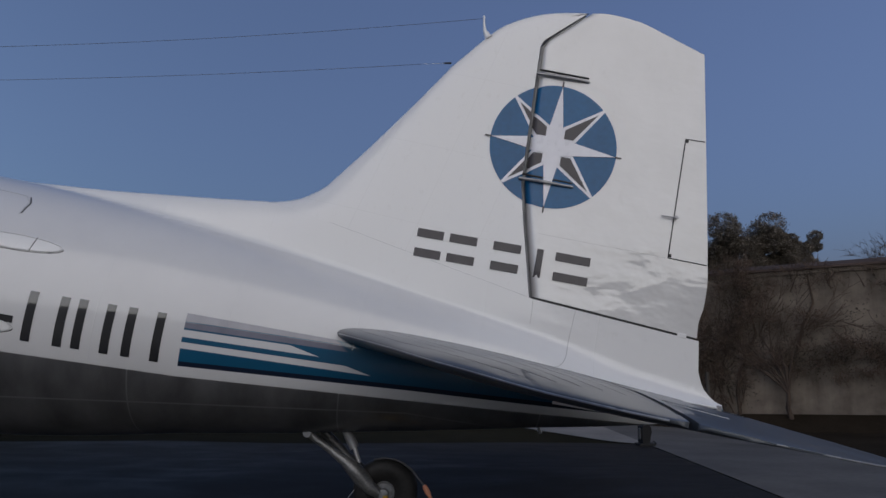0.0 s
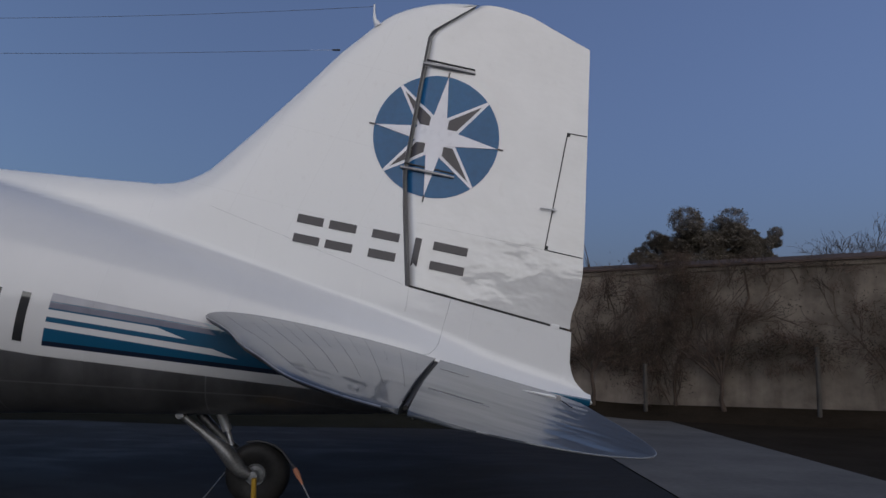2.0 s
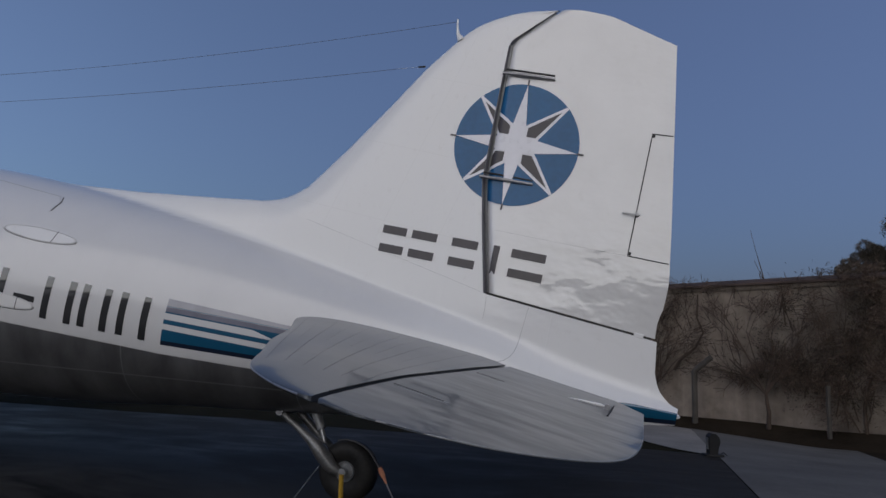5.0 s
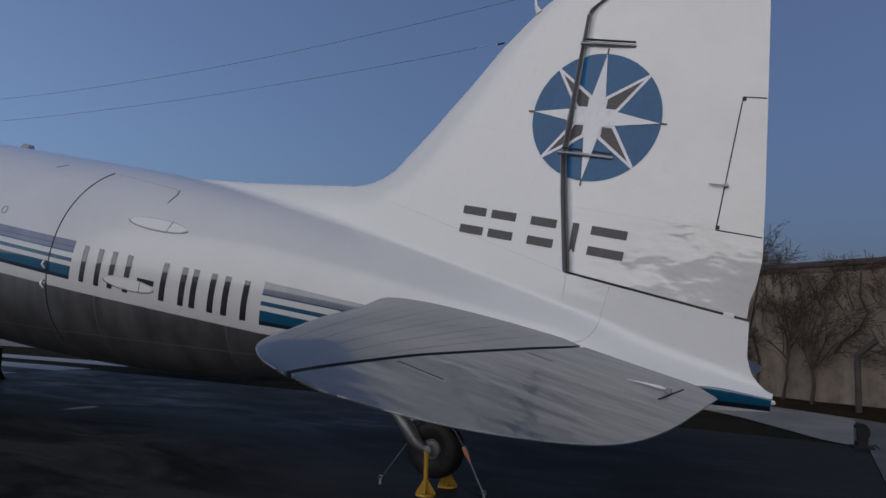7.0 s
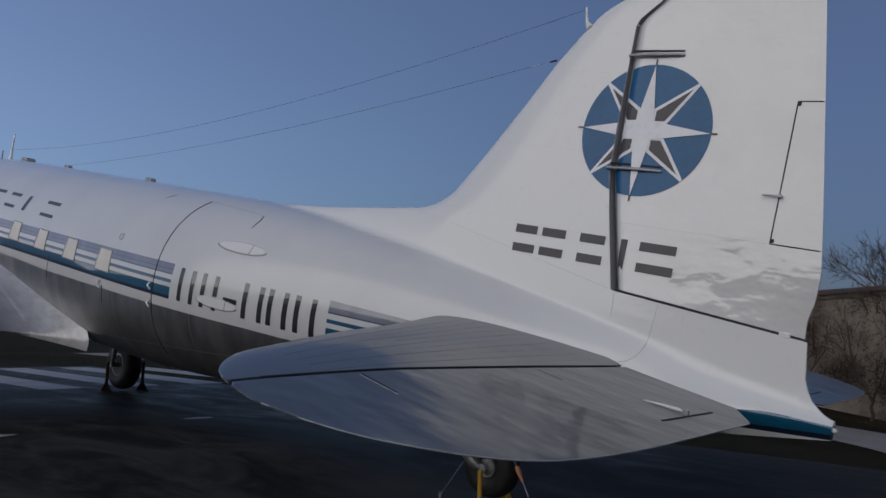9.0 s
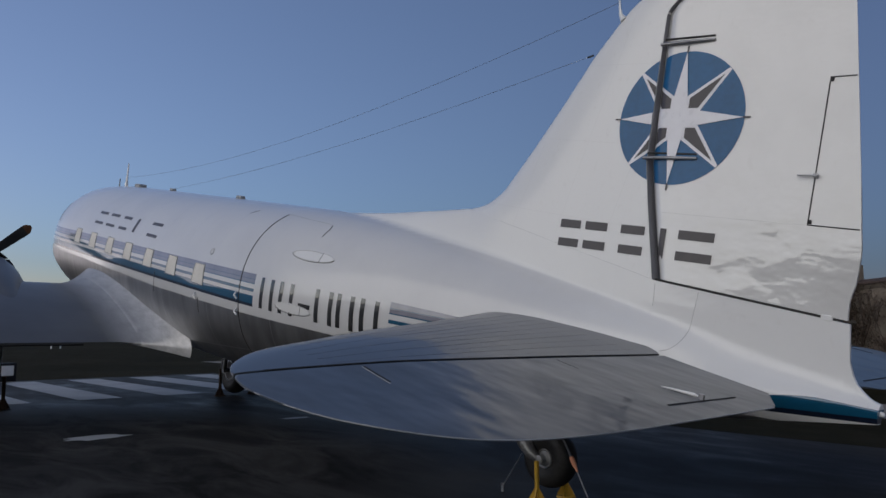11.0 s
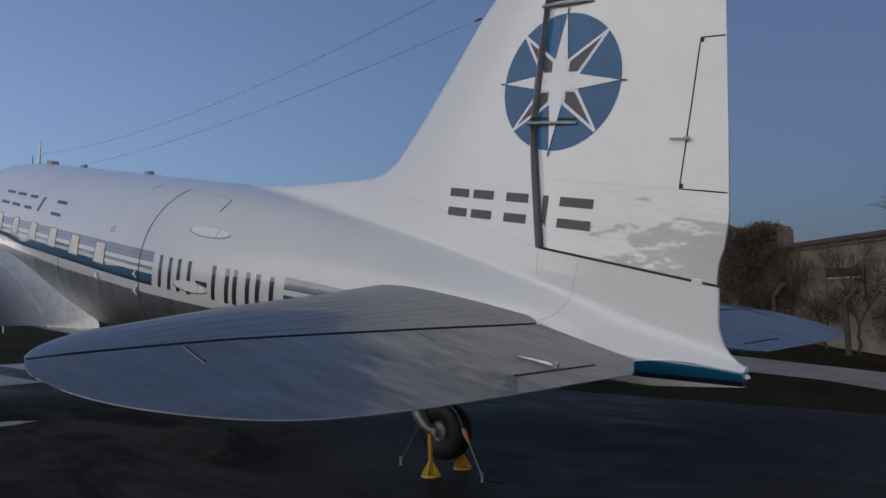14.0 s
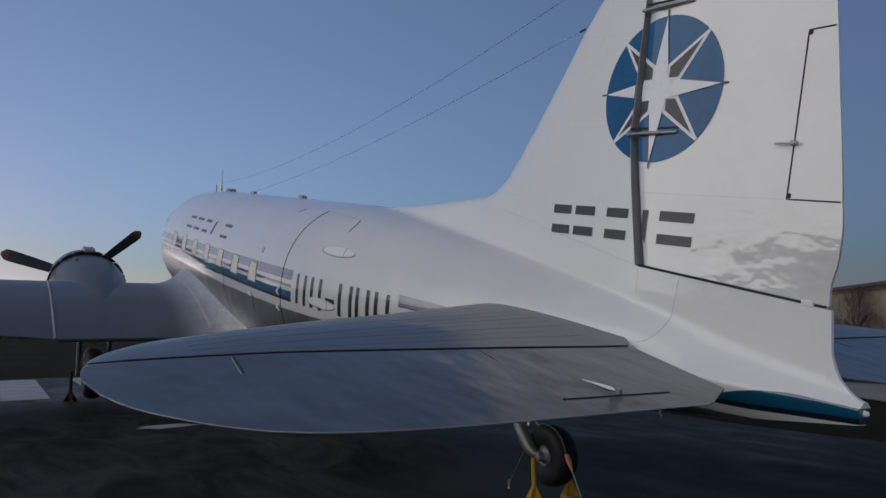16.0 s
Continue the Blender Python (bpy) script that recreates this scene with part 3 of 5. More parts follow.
near_x = sorted(set([-600, -300, -150, -80, -50, -40] + steps(-30, -6, 24) + [-5.5] + steps(-5, 3, 24) + steps(4, 6, 2) + [6.32] + steps(7, 20, 13) + [30, 50, 100, 300, 600]))
near_y = sorted(set([-600, -300, -100, -50, -30] + steps(-20, 3, 23) + steps(3.25, 7, 15) + [7.25, 7.5, 7.75] + steps(8, 11.5, 14) + steps(12, 26, 14) + [30, 40, 60, 100, 300, 600]))
ground = tagged(sheet("ground", near_x, near_y, 0.0, M["grass"]), "dull brown-green winter grass around the apron", "ground", kind="structure")
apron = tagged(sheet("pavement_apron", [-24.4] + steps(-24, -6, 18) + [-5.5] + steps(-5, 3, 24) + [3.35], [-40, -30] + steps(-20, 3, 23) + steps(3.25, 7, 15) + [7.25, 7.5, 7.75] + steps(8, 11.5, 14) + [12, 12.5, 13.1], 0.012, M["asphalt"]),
               "dark damp asphalt apron with faint blotches", "pavement", kind="structure")


for v in apron.data.vertices:
    if v.co.y > 13.0:
        v.co.y = 13.15 + 1.5 * smooth01(-4.0, 3.4, v.co.x) + 0.075 * max(0.0, -8.0 - v.co.x)
        v.co.z = fall(v.co.x, v.co.y) + 0.012


def strip(name, ys, left, right, columns, lift, material):
    """A sheet between two edges that run along y."""
    rows = []
    for y in ys:
        xs = steps(left(y), right(y), columns)
        rows.append([(x, y, fall(x, y) + lift) for x in xs])
    return shape(name, *grid(rows), material, smooth=True)


side_ys = steps(-20, 7, 27) + [7.75] + steps(8, 17, 9) + [17.9] + steps(18.5, 22.5, 8) + [22.7]
path = tagged(strip("pavement_path", side_ys, lambda y: 3.36, lambda y: 5.6 + 0.075 * y, 10, 0.02, M["concrete"]), "pale worn concrete path beside the apron", "pavement", kind="structure")
walk_edge = curve([(-36.0, 19.0), (-2.5, 19.1), (-1.1, 19.05), (0.0, 18.55), (0.97, 17.85), (1.56, 17.0), (2.09, 16.15), (2.76, 15.0), (3.36, 14.55)])
rows = []
for x in steps(-36.0, -3.0, 50)[:-1] + steps(-3.0, 3.355, 40):
    rows.append([(x, y, fall(x, y) + 0.02) for y in steps(walk_edge(x), 22.5, 8)])
cross = tagged(shape("pavement_walk", *grid(rows), M["pale_concrete"], smooth=True), "pale worn concrete walk behind the airplane", "pavement", kind="structure")
border = tagged(strip("ground_border", steps(-20, 7, 27) + [7.75] + steps(8, 21, 13), lambda y: 5.6 + 0.075 * y, lambda y: min(22.0, 8.5 + (21.2 - y) * 1.88), 12, 0.014, M["soil"]), "trodden brown soil between path and wall", "soil", kind="structure")
for k in range(-4, 5):
    y0 = 6.62 + 2.07 * k
    xs, ys = steps(-23.6, -15.05, 9), steps(y0, y0 + 1.03, 2)
    s = sheet("road_marking", xs, ys, 0.020, M["marking"])
    tagged(s, "broad worn white stripe painted on the asphalt", "road marking", "white stripes on the apron", "structure")


def patch(name, cx, cy, rx, ry, seed, label):
    rnd = random.Random(seed)
    ring = [(cx + rx * math.cos(a) * rnd.uniform(0.6, 1.15), cy + ry * math.sin(a) * rnd.uniform(0.6, 1.15)) for a in (2 * math.pi * i / 14 for i in range(14))]
    verts = [(x, y, fall(x, y) + 0.018) for x, y in ring]
    return tagged(shape(name, verts, [tuple(range(14))], M["marking"]), label, "road marking", kind="structure")


patch("road_marking", -8.0, 4.85, 0.30, 0.55, 3, "small worn white paint patch on the asphalt")
patch("road_marking", -8.2, 8.5, 0.14, 0.34, 5, "small faded white dash painted on the asphalt")

# ---------------------------------------------------------------- boundary wall
WALL_A, WALL_D = Vector((8.5, 21.2, 0)), Vector((-0.883, 0.469, 0)).normalized()
WALL_N = Vector((-WALL_D.y, WALL_D.x, 0))
if WALL_N.y > 0:
    WALL_N = -WALL_N


def on_wall(s, out, z):
    """A point s metres along the wall, out metres in front of its face."""
    return WALL_A + WALL_D * s + WALL_N * out + Vector((0, 0, z))


def wall_top(s):
    return 3.68 - 0.022 * s


def wall_base(s):
    p = on_wall(s, 0.3, 0)
    return fall(p.x, p.y)


def wall_strip(name, s0, s1, outs, z_of, material, n=40):
    rows = []
    for i in range(n + 1):
        s = s0 + (s1 - s0) * i / n
        rows.append([on_wall(s, o, z) for o, z in z_of(s, outs)])
    return shape(name, *grid(rows, closed=True, caps=True), material, smooth=False)


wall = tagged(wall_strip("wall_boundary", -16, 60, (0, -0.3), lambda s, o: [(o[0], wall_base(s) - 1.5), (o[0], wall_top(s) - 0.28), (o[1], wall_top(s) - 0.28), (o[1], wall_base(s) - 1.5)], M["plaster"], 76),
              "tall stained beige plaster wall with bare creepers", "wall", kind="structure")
cope = tagged(wall_strip("trim_coping", -16, 60, (0.06, -0.36), lambda s, o: [(o[0], wall_top(s) - 0.28), (o[0] + 0.03, wall_top(s) - 0.17), (o[0], wall_top(s) - 0.15), (o[1], wall_top(s) - 0.15), (o[1], wall_top(s) - 0.28)], M["coping"], 40),
              "pale weathered coping band along the wall", "trim", kind="structure")
tiles = tagged(wall_strip("trim_tiles", -16, 60, (0.16, -0.45), lambda s, o: [(o[0], wall_top(s) - 0.15), (o[0], wall_top(s) - 0.09), (-0.15, wall_top(s) + 0.04), (o[1], wall_top(s) - 0.09), (o[1], wall_top(s) - 0.15)], M["tile"], 60),
               "dark tiled ridge on top of the boundary wall", "trim", kind="structure")
# unseen wall added behind the viewpoint so glossy skins reflect a dark horizon
rows = [[(x, -24.0, -0.3), (x, -24.0, 4.7), (x, -24.4, 4.7), (x, -24.4, -0.3)] for x in steps(-40, 36, 19)]
tagged(shape("wall_unseen", *grid(rows, closed=True, caps=True), M["plaster"], smooth=False), "unseen plaster wall, added to darken the reflected horizon", "wall", kind="structure")
verge = tagged(wall_strip("ground_verge", -16, 60, (1.1, -0.2), lambda s, o: [(o[0] + 0.5, wall_base(s) - 0.10), (0.7, wall_base(s) + 0.06 + 0.16 * smooth01(9, 3, s)), (0.05, wall_base(s) + 0.13 + 0.28 * smooth01(9, 3, s)), (o[1], wall_base(s) - 0.3)], M["soil"], 90),
               "bare brown soil along the foot of the wall", "soil", kind="structure")


# ---------------------------------------------------------------- airplane: x runs aft, y to starboard, z up from the tail wheel's contact
AIR = pose(-0.812, 7.23, 0.06, 0, 11.0, 0)
airplane = tagged(empty("airplane", AIR), "vintage twin-engined propeller airliner, white, blue and bare metal, parked tail-down", "airplane")

belly_z = curve([(-17.5, 0.78), (-17.25, 0.38), (-16.8, 0.08), (-16.0, -0.14), (-15, -0.28), (-14.2, -0.35), (-13, -0.40), (-9.5, -0.38), (-7.5, -0.30), (-6, -0.19), (-5, -0.08), (-3.25, 0.18), (-2.13, 0.41), (-1.02, 0.62), (0.59, 0.95), (1.55, 1.16), (2.5, 1.37), (2.93, 1.465)])
crown_z = curve([(-17.5, 0.80), (-17.25, 1.20), (-16.8, 1.48), (-16.3, 1.72), (-15.8, 2.12), (-15.3, 2.36), (-14.6, 2.50), (-13, 2.57), (-5, 2.58), (-4, 2.555), (-3, 2.50), (-2, 2.40), (-1, 2.27), (0, 2.12), (1, 1.98), (2, 1.82), (2.6, 1.69), (2.93, 1.615)])
half_w = curve([(-17.5, 0.02), (-17.25, 0.48), (-16.8, 0.80), (-16, 1.06), (-15, 1.25), (-14.2, 1.30), (-13, 1.32), (-7, 1.33), (-5.5, 1.31), (-4.5, 1.25), (-3.3, 1.09), (-2, 0.89), (-1, 0.75), (0, 0.62), (1, 0.48), (2, 0.29), (2.6, 0.15), (2.93, 0.07)])
edge_z = straight([(-4.58, 2.55), (-3.38, 2.63), (-2.33, 2.735), (-1.76, 2.80), (-1.60, 2.83), (-1.47, 2.88), (-1.35, 2.95), (-1.24, 3.04), (-0.89, 3.50), (-0.48, 4.08), (-0.20, 4.50), (0.07, 4.83), (0.19, 4.96), (0.30, 5.05), (0.45, 5.13), (0.62, 5.20), (0.79, 5.245), (0.95, 5.27), (1.10, 5.285)])
EDGE = [(-1.76, 2.80), (-1.60, 2.83), (-1.47, 2.88), (-1.35, 2.95), (-1.24, 3.04), (-0.89, 3.50), (-0.48, 4.08), (-0.20, 4.50), (0.07, 4.83), (0.19, 4.96), (0.30, 5.05), (0.45, 5.13), (0.62, 5.20), (0.79, 5.245), (0.95, 5.27), (1.10, 5.285)]
edge_x = straight([(2.55, -4.58), (2.63, -3.38), (2.735, -2.33)] + [(z, x) for x, z in EDGE])
hinge_x = straight([(2.0, 1.02), (2.28, 0.97), (3.02, 0.79), (3.40, 0.71), (4.40, 0.68), (4.88, 0.67), (5.285, 1.10)])
tail_x = curve([(1.60, 2.92), (1.67, 2.81), (1.75, 2.73), (1.93, 2.66), (2.15, 2.62), (2.34, 2.61), (2.51, 2.64), (2.70, 2.645), (2.92, 2.62), (3.87, 2.48), (5.04, 2.30)])
rudder_top = curve([(1.10, 5.285), (1.27, 5.30), (1.60, 5.27), (1.95, 5.17), (2.30, 5.04)])
fin_t = curve([(1.6, 0.20), (2.3, 0.18), (3.0, 0.152), (3.8, 0.108), (4.5, 0.078), (5.3, 0.04)])
split_z = straight([(-1.76, 2.80), (0.95, 2.29), (0.97, 2.285), (2.64, 2.175), (2.93, 2.175)])


def fin_w(x, z):
    """Half the thickness of fin, dorsal fillet and rudder."""
    d = max(0.0, min(x - edge_x(z), (edge_z(min(x, 1.1)) - z) * 1.5 + (0.0 if x < 1.0 else 5.0)))
    nose = math.sqrt(max(0.0, 1 - (1 - min(d / 0.85, 1.0)) ** 2.6))
    a, b = hinge_x(z), tail_x(z)
    back = 1.0 if x < a else 1 - 0.93 * min(1.0, (x - a) / max(0.05, b - a))
    return fin_t(z) * nose * back


def hull_w(x, z):
    """Half the width of the hull at a height, with the fillet to the fin."""
    lo, hi = belly_z(x), crown_z(x)
    u = (z - (lo + hi) / 2) / ((hi - lo) / 2)
    e = half_w(x) * math.sqrt(max(0.0, 1 - min(1.0, abs(u)) ** 2.15))
    tail = smooth01(0.9, 2.1, x)
    if tail > 0:
        chine = (lo + hi) / 2 + 0.032 * smooth01(2.1, 2.75, x)
        v = (z - chine) / (hi - chine) if z > chine else (z - chine) / (chine - lo)
        tent = (1 - min(1.0, v)) ** 0.85 if v > 0 else 1 - 0.5 * min(1.0, -v) ** 1.6
        e += (half_w(x) * tent - e) * tail
    if x < -4.55 or z < (lo + hi) / 2:
        return e
    k = 0.03 * smooth01(-4.55, -3.5, x) + 0.09 * smooth01(-2.0, 0.0, x) * (1 - 0.6 * smooth01(0.8, 2.2, x)) + 0.001
    f = fin_w(x, z)
    h = max(k - abs(e - f), 0.0) / k
    return max(e, f) + h * h * k * 0.25 * (1.0 if e > 0.001 else smooth01(0, 0.05, f))


SLOT = 0.018


def rudder_w(x, z):
    """Half the thickness of the rudder, whose rounded nose stands back inside the slot."""
    d = max(0.0, x - hinge_x(min(z, 5.285)) - SLOT)
    return fin_w(x, z) * (0.30 + 0.70 * math.sqrt(1 - (1 - min(d / 0.11, 1.0)) ** 2))


def hull_top(x):
    if x < -4.55:
        return crown_z(x)
    if x < -1.76:
        return edge_z(x)
    if x < 2.64:
        return split_z(x)
    lo, hi = 1.61, 2.175
    for _ in range(30):
        mid = (lo + hi) / 2
        lo, hi = (mid, hi) if tail_x(mid) > x else (lo, mid)
    return max(lo, crown_z(x))


stations = steps(-17.5, -17, 8)[:-1] + steps(-17, -13, 20)[:-1] + steps(-13, -5, 16)[:-1] + steps(-5, 2.6, 76)[:-1] + steps(2.6, 2.93, 9)
rows = []
for x in stations:
    lo, hi, top = belly_z(x), crown_z(x), hull_top(x)
    c, h = (lo + hi) / 2, (hi - lo) / 2
    side = []
    for i in range(25):
        a = -math.pi / 2 + (math.pi / 2 + 0.55) * i / 24
        z = c + h * math.sin(a)
        side.append((hull_w(x, z), z))
    z1 = side[-1][1]
    for i in range(1, 27):
        z = z1 + (top - z1) * math.sin(math.pi / 2 * i / 26)
        side.append((hull_w(x, z), z))
    rows.append([(x, -w, z) for w, z in side] + [(x, w, z) for w, z in reversed(side)])
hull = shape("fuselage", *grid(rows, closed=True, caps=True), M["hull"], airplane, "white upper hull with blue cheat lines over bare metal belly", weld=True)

# upper fin
rows = []
N = 40
ex = [p[0] for p in EDGE]
arc = np.concatenate([[0], np.cumsum([math.dist(EDGE[i], EDGE[i + 1]) for i in range(len(EDGE) - 1)])])
for i in range(N + 1):
    v = i / N
    s = arc[-1] * v
    L = (float(np.interp(s, arc, ex)), float(np.interp(s, arc, [p[1] for p in EDGE])))
    hz = 2.285 + (5.28 - 2.285) * v
    H = (hinge_x(hz) - SLOT, hz)
    row = []
    for j in range(25):
        u = (j / 24) ** 1.6
        x, z = L[0] + (H[0] - L[0]) * u, L[1] + (H[1] - L[1]) * u
        row.append((x, -fin_w(x, z) if j else 0.0, z))
    rows.append(row + [(x, -y, z) for x, y, z in reversed(row[1:])])
fin = shape("fin", *grid(rows, closed=True, caps=True), M["white"], airplane, weld=True)

# rudder
rows = []
for i in range(N + 1):
    v = i / N
    row = []
    for j in range(25):
        u = (j / 24) ** 1.7
        base_x = hinge_x(2.285) + SLOT + (2.64 - hinge_x(2.285) - SLOT) * u
        base = (base_x, split_z(base_x) + 0.024)
        top = rudder_top(1.12 + 1.18 * u)
        z = base[1] + (top - base[1]) * v
        xa = hinge_x(min(z, 5.285)) + SLOT
        xb = tail_x(z)
        x = xa + (xb - xa) * u
        row.append((x, -rudder_w(x, z), z))
    rows.append(row + [(x, -y, z) for x, y, z in reversed(row)])
rudder = shape("rudder", *grid(rows, closed=True, caps=True), M["rudder"], airplane, "white fabric-covered rudder with rippled skin", weld=True)

# strip on the fin's rear face; the slot's shade is put into its grey
rows = []
for z in steps(2.29, 5.26, 44):
    x, w = hinge_x(z) - SLOT + 0.003, fin_w(hinge_x(z) - SLOT, z) - 0.002
    rows.append([(x, -w, z), (x, w, z), (x + 0.003, w, z), (x + 0.003, -w, z)])
shape("fin_spar", *grid(rows, closed=True, caps=True), M["slot"], fin, "bare grey spar at the back of the fin", smooth=False)

# fillers of the gaps; the dark one stands for the shade under the rudder
rows = []
for x in steps(0.98, 2.58, 30):
    w, z = max(0.006, fin_w(x, split_z(x)) - 0.004), split_z(x)
    rows.append([(x, -w, z + 0.002), (x, w, z + 0.002), (x, w, z + 0.020), (x, -w, z + 0.020)])
shape("rudder_gap_shade", *grid(rows, closed=True, caps=True), M["seam"], airplane, "dark gap under the rudder", smooth=False)
rod("hinge_tube", [(hinge_x(z) + 0.004, 0, z) for z in steps(2.30, 5.24, 30)], [fin_t(z) * 0.26 for z in steps(2.30, 5.24, 30)], M["grey"], airplane, "grey hinge tube between fin and rudder", 10)


# markings laid on the curved skins
def laid(name, pts2, material, parent, width_at, lift=0.004, side=-1, label="", cuts=10):
    """A convex flat shape of (x, z) corners wrapped on a skin, cut fine enough to follow it."""
    c = (sum(p[0] for p in pts2) / len(pts2), sum(p[1] for p in pts2) / len(pts2))
    ring = []
    for a, b in zip(pts2, pts2[1:] + pts2[:1]):
        n = max(1, int(math.dist(a, b) / 0.06))
        ring += [(a[0] + (b[0] - a[0]) * i / n, a[1] + (b[1] - a[1]) * i / n) for i in range(n)]
    rows = []
    for k in range(cuts + 1):
        f = k / cuts
        rows.append([(c[0] + (x - c[0]) * f, side * (width_at(c[0] + (x - c[0]) * f, c[1] + (z - c[1]) * f) + lift), c[1] + (z - c[1]) * f) for x, z in ring])
    return shape(name, *grid(rows, closed=True), material, parent, label, weld=True)


def bar(x0, z0, x1, z1, w):
    d = Vector((x1 - x0, z1 - z0)).normalized()
    n = Vector((-d.y, d.x)) * w / 2
    return [(x0 + n.x, z0 + n.y), (x1 + n.x, z1 + n.y), (x1 - n.x, z1 - n.y), (x0 - n.x, z0 - n.y)]


def skin_line(name, pts, w, material, parent, width_at, lift=0.003, label="", side=-1):
    """A thin raised line along (x, z) points on a skin."""
    fine = []
    for a, b in zip(pts, pts[1:]):
        n = max(1, int(math.dist(a, b) / 0.05))
        fine += [(a[0] + (b[0] - a[0]) * i / n, a[1] + (b[1] - a[1]) * i / n) for i in range(n)]
    fine.append(pts[-1])
    return rod(name, [(x, side * (width_at(x, z) + lift - w * 0.3), z) for x, z in fine], w / 2, material, parent, label, 6)


def fin_face(x, z):
    return fin_w(x, z) if x < hinge_x(min(z, 5.285)) else rudder_w(x, z)


def split_at_slot(ob, side, lift):
    """Opens a marking where the slot between fin and rudder runs through it."""
    bm = bmesh.new()
    bm.from_mesh(ob.data)
    cuts = [((0, 0, 3.40), (0, 0, 1))]
    for (za, xa), (zb, xb) in (((3.02, 0.79), (3.40, 0.71)), ((3.40, 0.71), (4.40, 0.68))):
        for off in (-SLOT, SLOT, 0.026, 0.033, 0.044, 0.06, 0.08, 0.105, 0.135):
            cuts.append(((xa + off, 0, za), (zb - za, 0, xa - xb)))
    for co, no in cuts:
        bmesh.ops.bisect_plane(bm, geom=list(bm.verts) + list(bm.edges) + list(bm.faces), plane_co=co, plane_no=no, dist=0.0002)
    inside = [f for f in bm.faces if abs(f.calc_center_median().x - hinge_x(f.calc_center_median().z)) < SLOT]
    bmesh.ops.delete(bm, geom=inside, context="FACES")
    for v in bm.verts:
        v.co.y = side * ((fin_w(v.co.x, v.co.z) if v.co.x < hinge_x(v.co.z) - SLOT / 2 else rudder_w(v.co.x, v.co.z)) + lift)
    bm.to_mesh(ob.data)
    bm.free()
    return ob


CX, CZ, CR = 0.945, 3.818, 0.632


def polar(deg, r):
    return (CX + r * math.cos(radians(deg)), CZ + r * math.sin(radians(deg)))


for s in (-1, 1):
    split_at_slot(laid("emblem_disc", [polar(5 * i, CR) for i in range(72)], M["blue"], fin, fin_face, 0.004, s, "round blue tail emblem", 14), s, 0.004)
    for d in (45, 135, 225, 315):
        split_at_slot(laid("emblem_ray_border", [polar(d - 1.2, 0.63), polar(d - 26, 0.222), polar(d - 60, 0.10), polar(d + 60, 0.10), polar(d + 26, 0.222), polar(d + 1.2, 0.63)], M["star"], fin, fin_face, 0.007, s), s, 0.007)
        split_at_slot(laid("emblem_ray", [polar(d, 0.56), polar(d - 18.5, 0.207), polar(d, 0.13), polar(d + 18.5, 0.207)], M["ink"], fin, fin_face, 0.010, s), s, 0.010)
    for d in (0, 90, 180, 270):
        split_at_slot(laid("emblem_star_point", [polar(d, 0.625), polar(d - 45, 0.122), polar(d + 180, 0.02), polar(d + 45, 0.122)], M["star"], fin, fin_face, 0.013, s), s, 0.013)
        laid("emblem_tick", bar(*polar(d, 0.62), *polar(d, 0.685), 0.016), M["ink"], fin, fin_face, 0.010, s)

# plain bars where the airline's name stands
for x0, x1 in ((-0.22, 0.04), (0.10, 0.37), (0.53, 0.80), (0.955, 1.02), (1.14, 1.48)):
    zt, zb = 2.775, 2.495
    for za, zc in (((zt, zb),) if x1 - x0 < 0.1 else ((zt, zt - 0.085), (zb + 0.085, zb))):
        laid("name_bar", [(x0, za), (x1, za), (x1, zc), (x0, zc)], M["ink"], fin, fin_face, 0.005, label="dark grey bar in the airline name")
for x0, x1 in ((-12.2, -11.66), (-11.46, -10.92), (-10.65, -10.19), (-9.85, -9.73), (-9.06, -8.55)):
    zt, zb = 1.945, 1.675
    for za, zc in (((zt, zb),) if x1 - x0 < 0.2 else ((zt, zt - 0.055), (zb + 0.055, zb))):
        laid("name_bar", [(x0, za), (x1, za), (x1, zc), (x0, zc)], M["ink"], hull, hull_w, 0.004, label="small dark bar in the airline name")
for x0, x1, kind in ((-4.484, -4.175, 2), (-4.045, -3.745, 2), (-3.63, -3.395, 0), (-3.31, -2.975, 2), (-2.90, -2.59, 2), (-2.487, -2.17, 2)):
    zt, zb = 1.535 + 0.03 * (x0 + 3.4) / 2, 1.105 + 0.03 * (x0 + 3.4) / 2
    if kind == 0:
        laid("registration_bar", [(x0, 1.30), (x1, 1.30), (x1, 1.24), (x0, 1.24)], M["black_ink"], hull, hull_w, 0.004)
    else:
        for xa, xb in ((x0, x0 + 0.075), (x1 - 0.075, x1)):
            laid("registration_bar", [(xa, zt), (xb, zt), (xb, zb), (xa, zb)], M["black_ink"], hull, hull_w, 0.004, label="black bar in the registration mark")

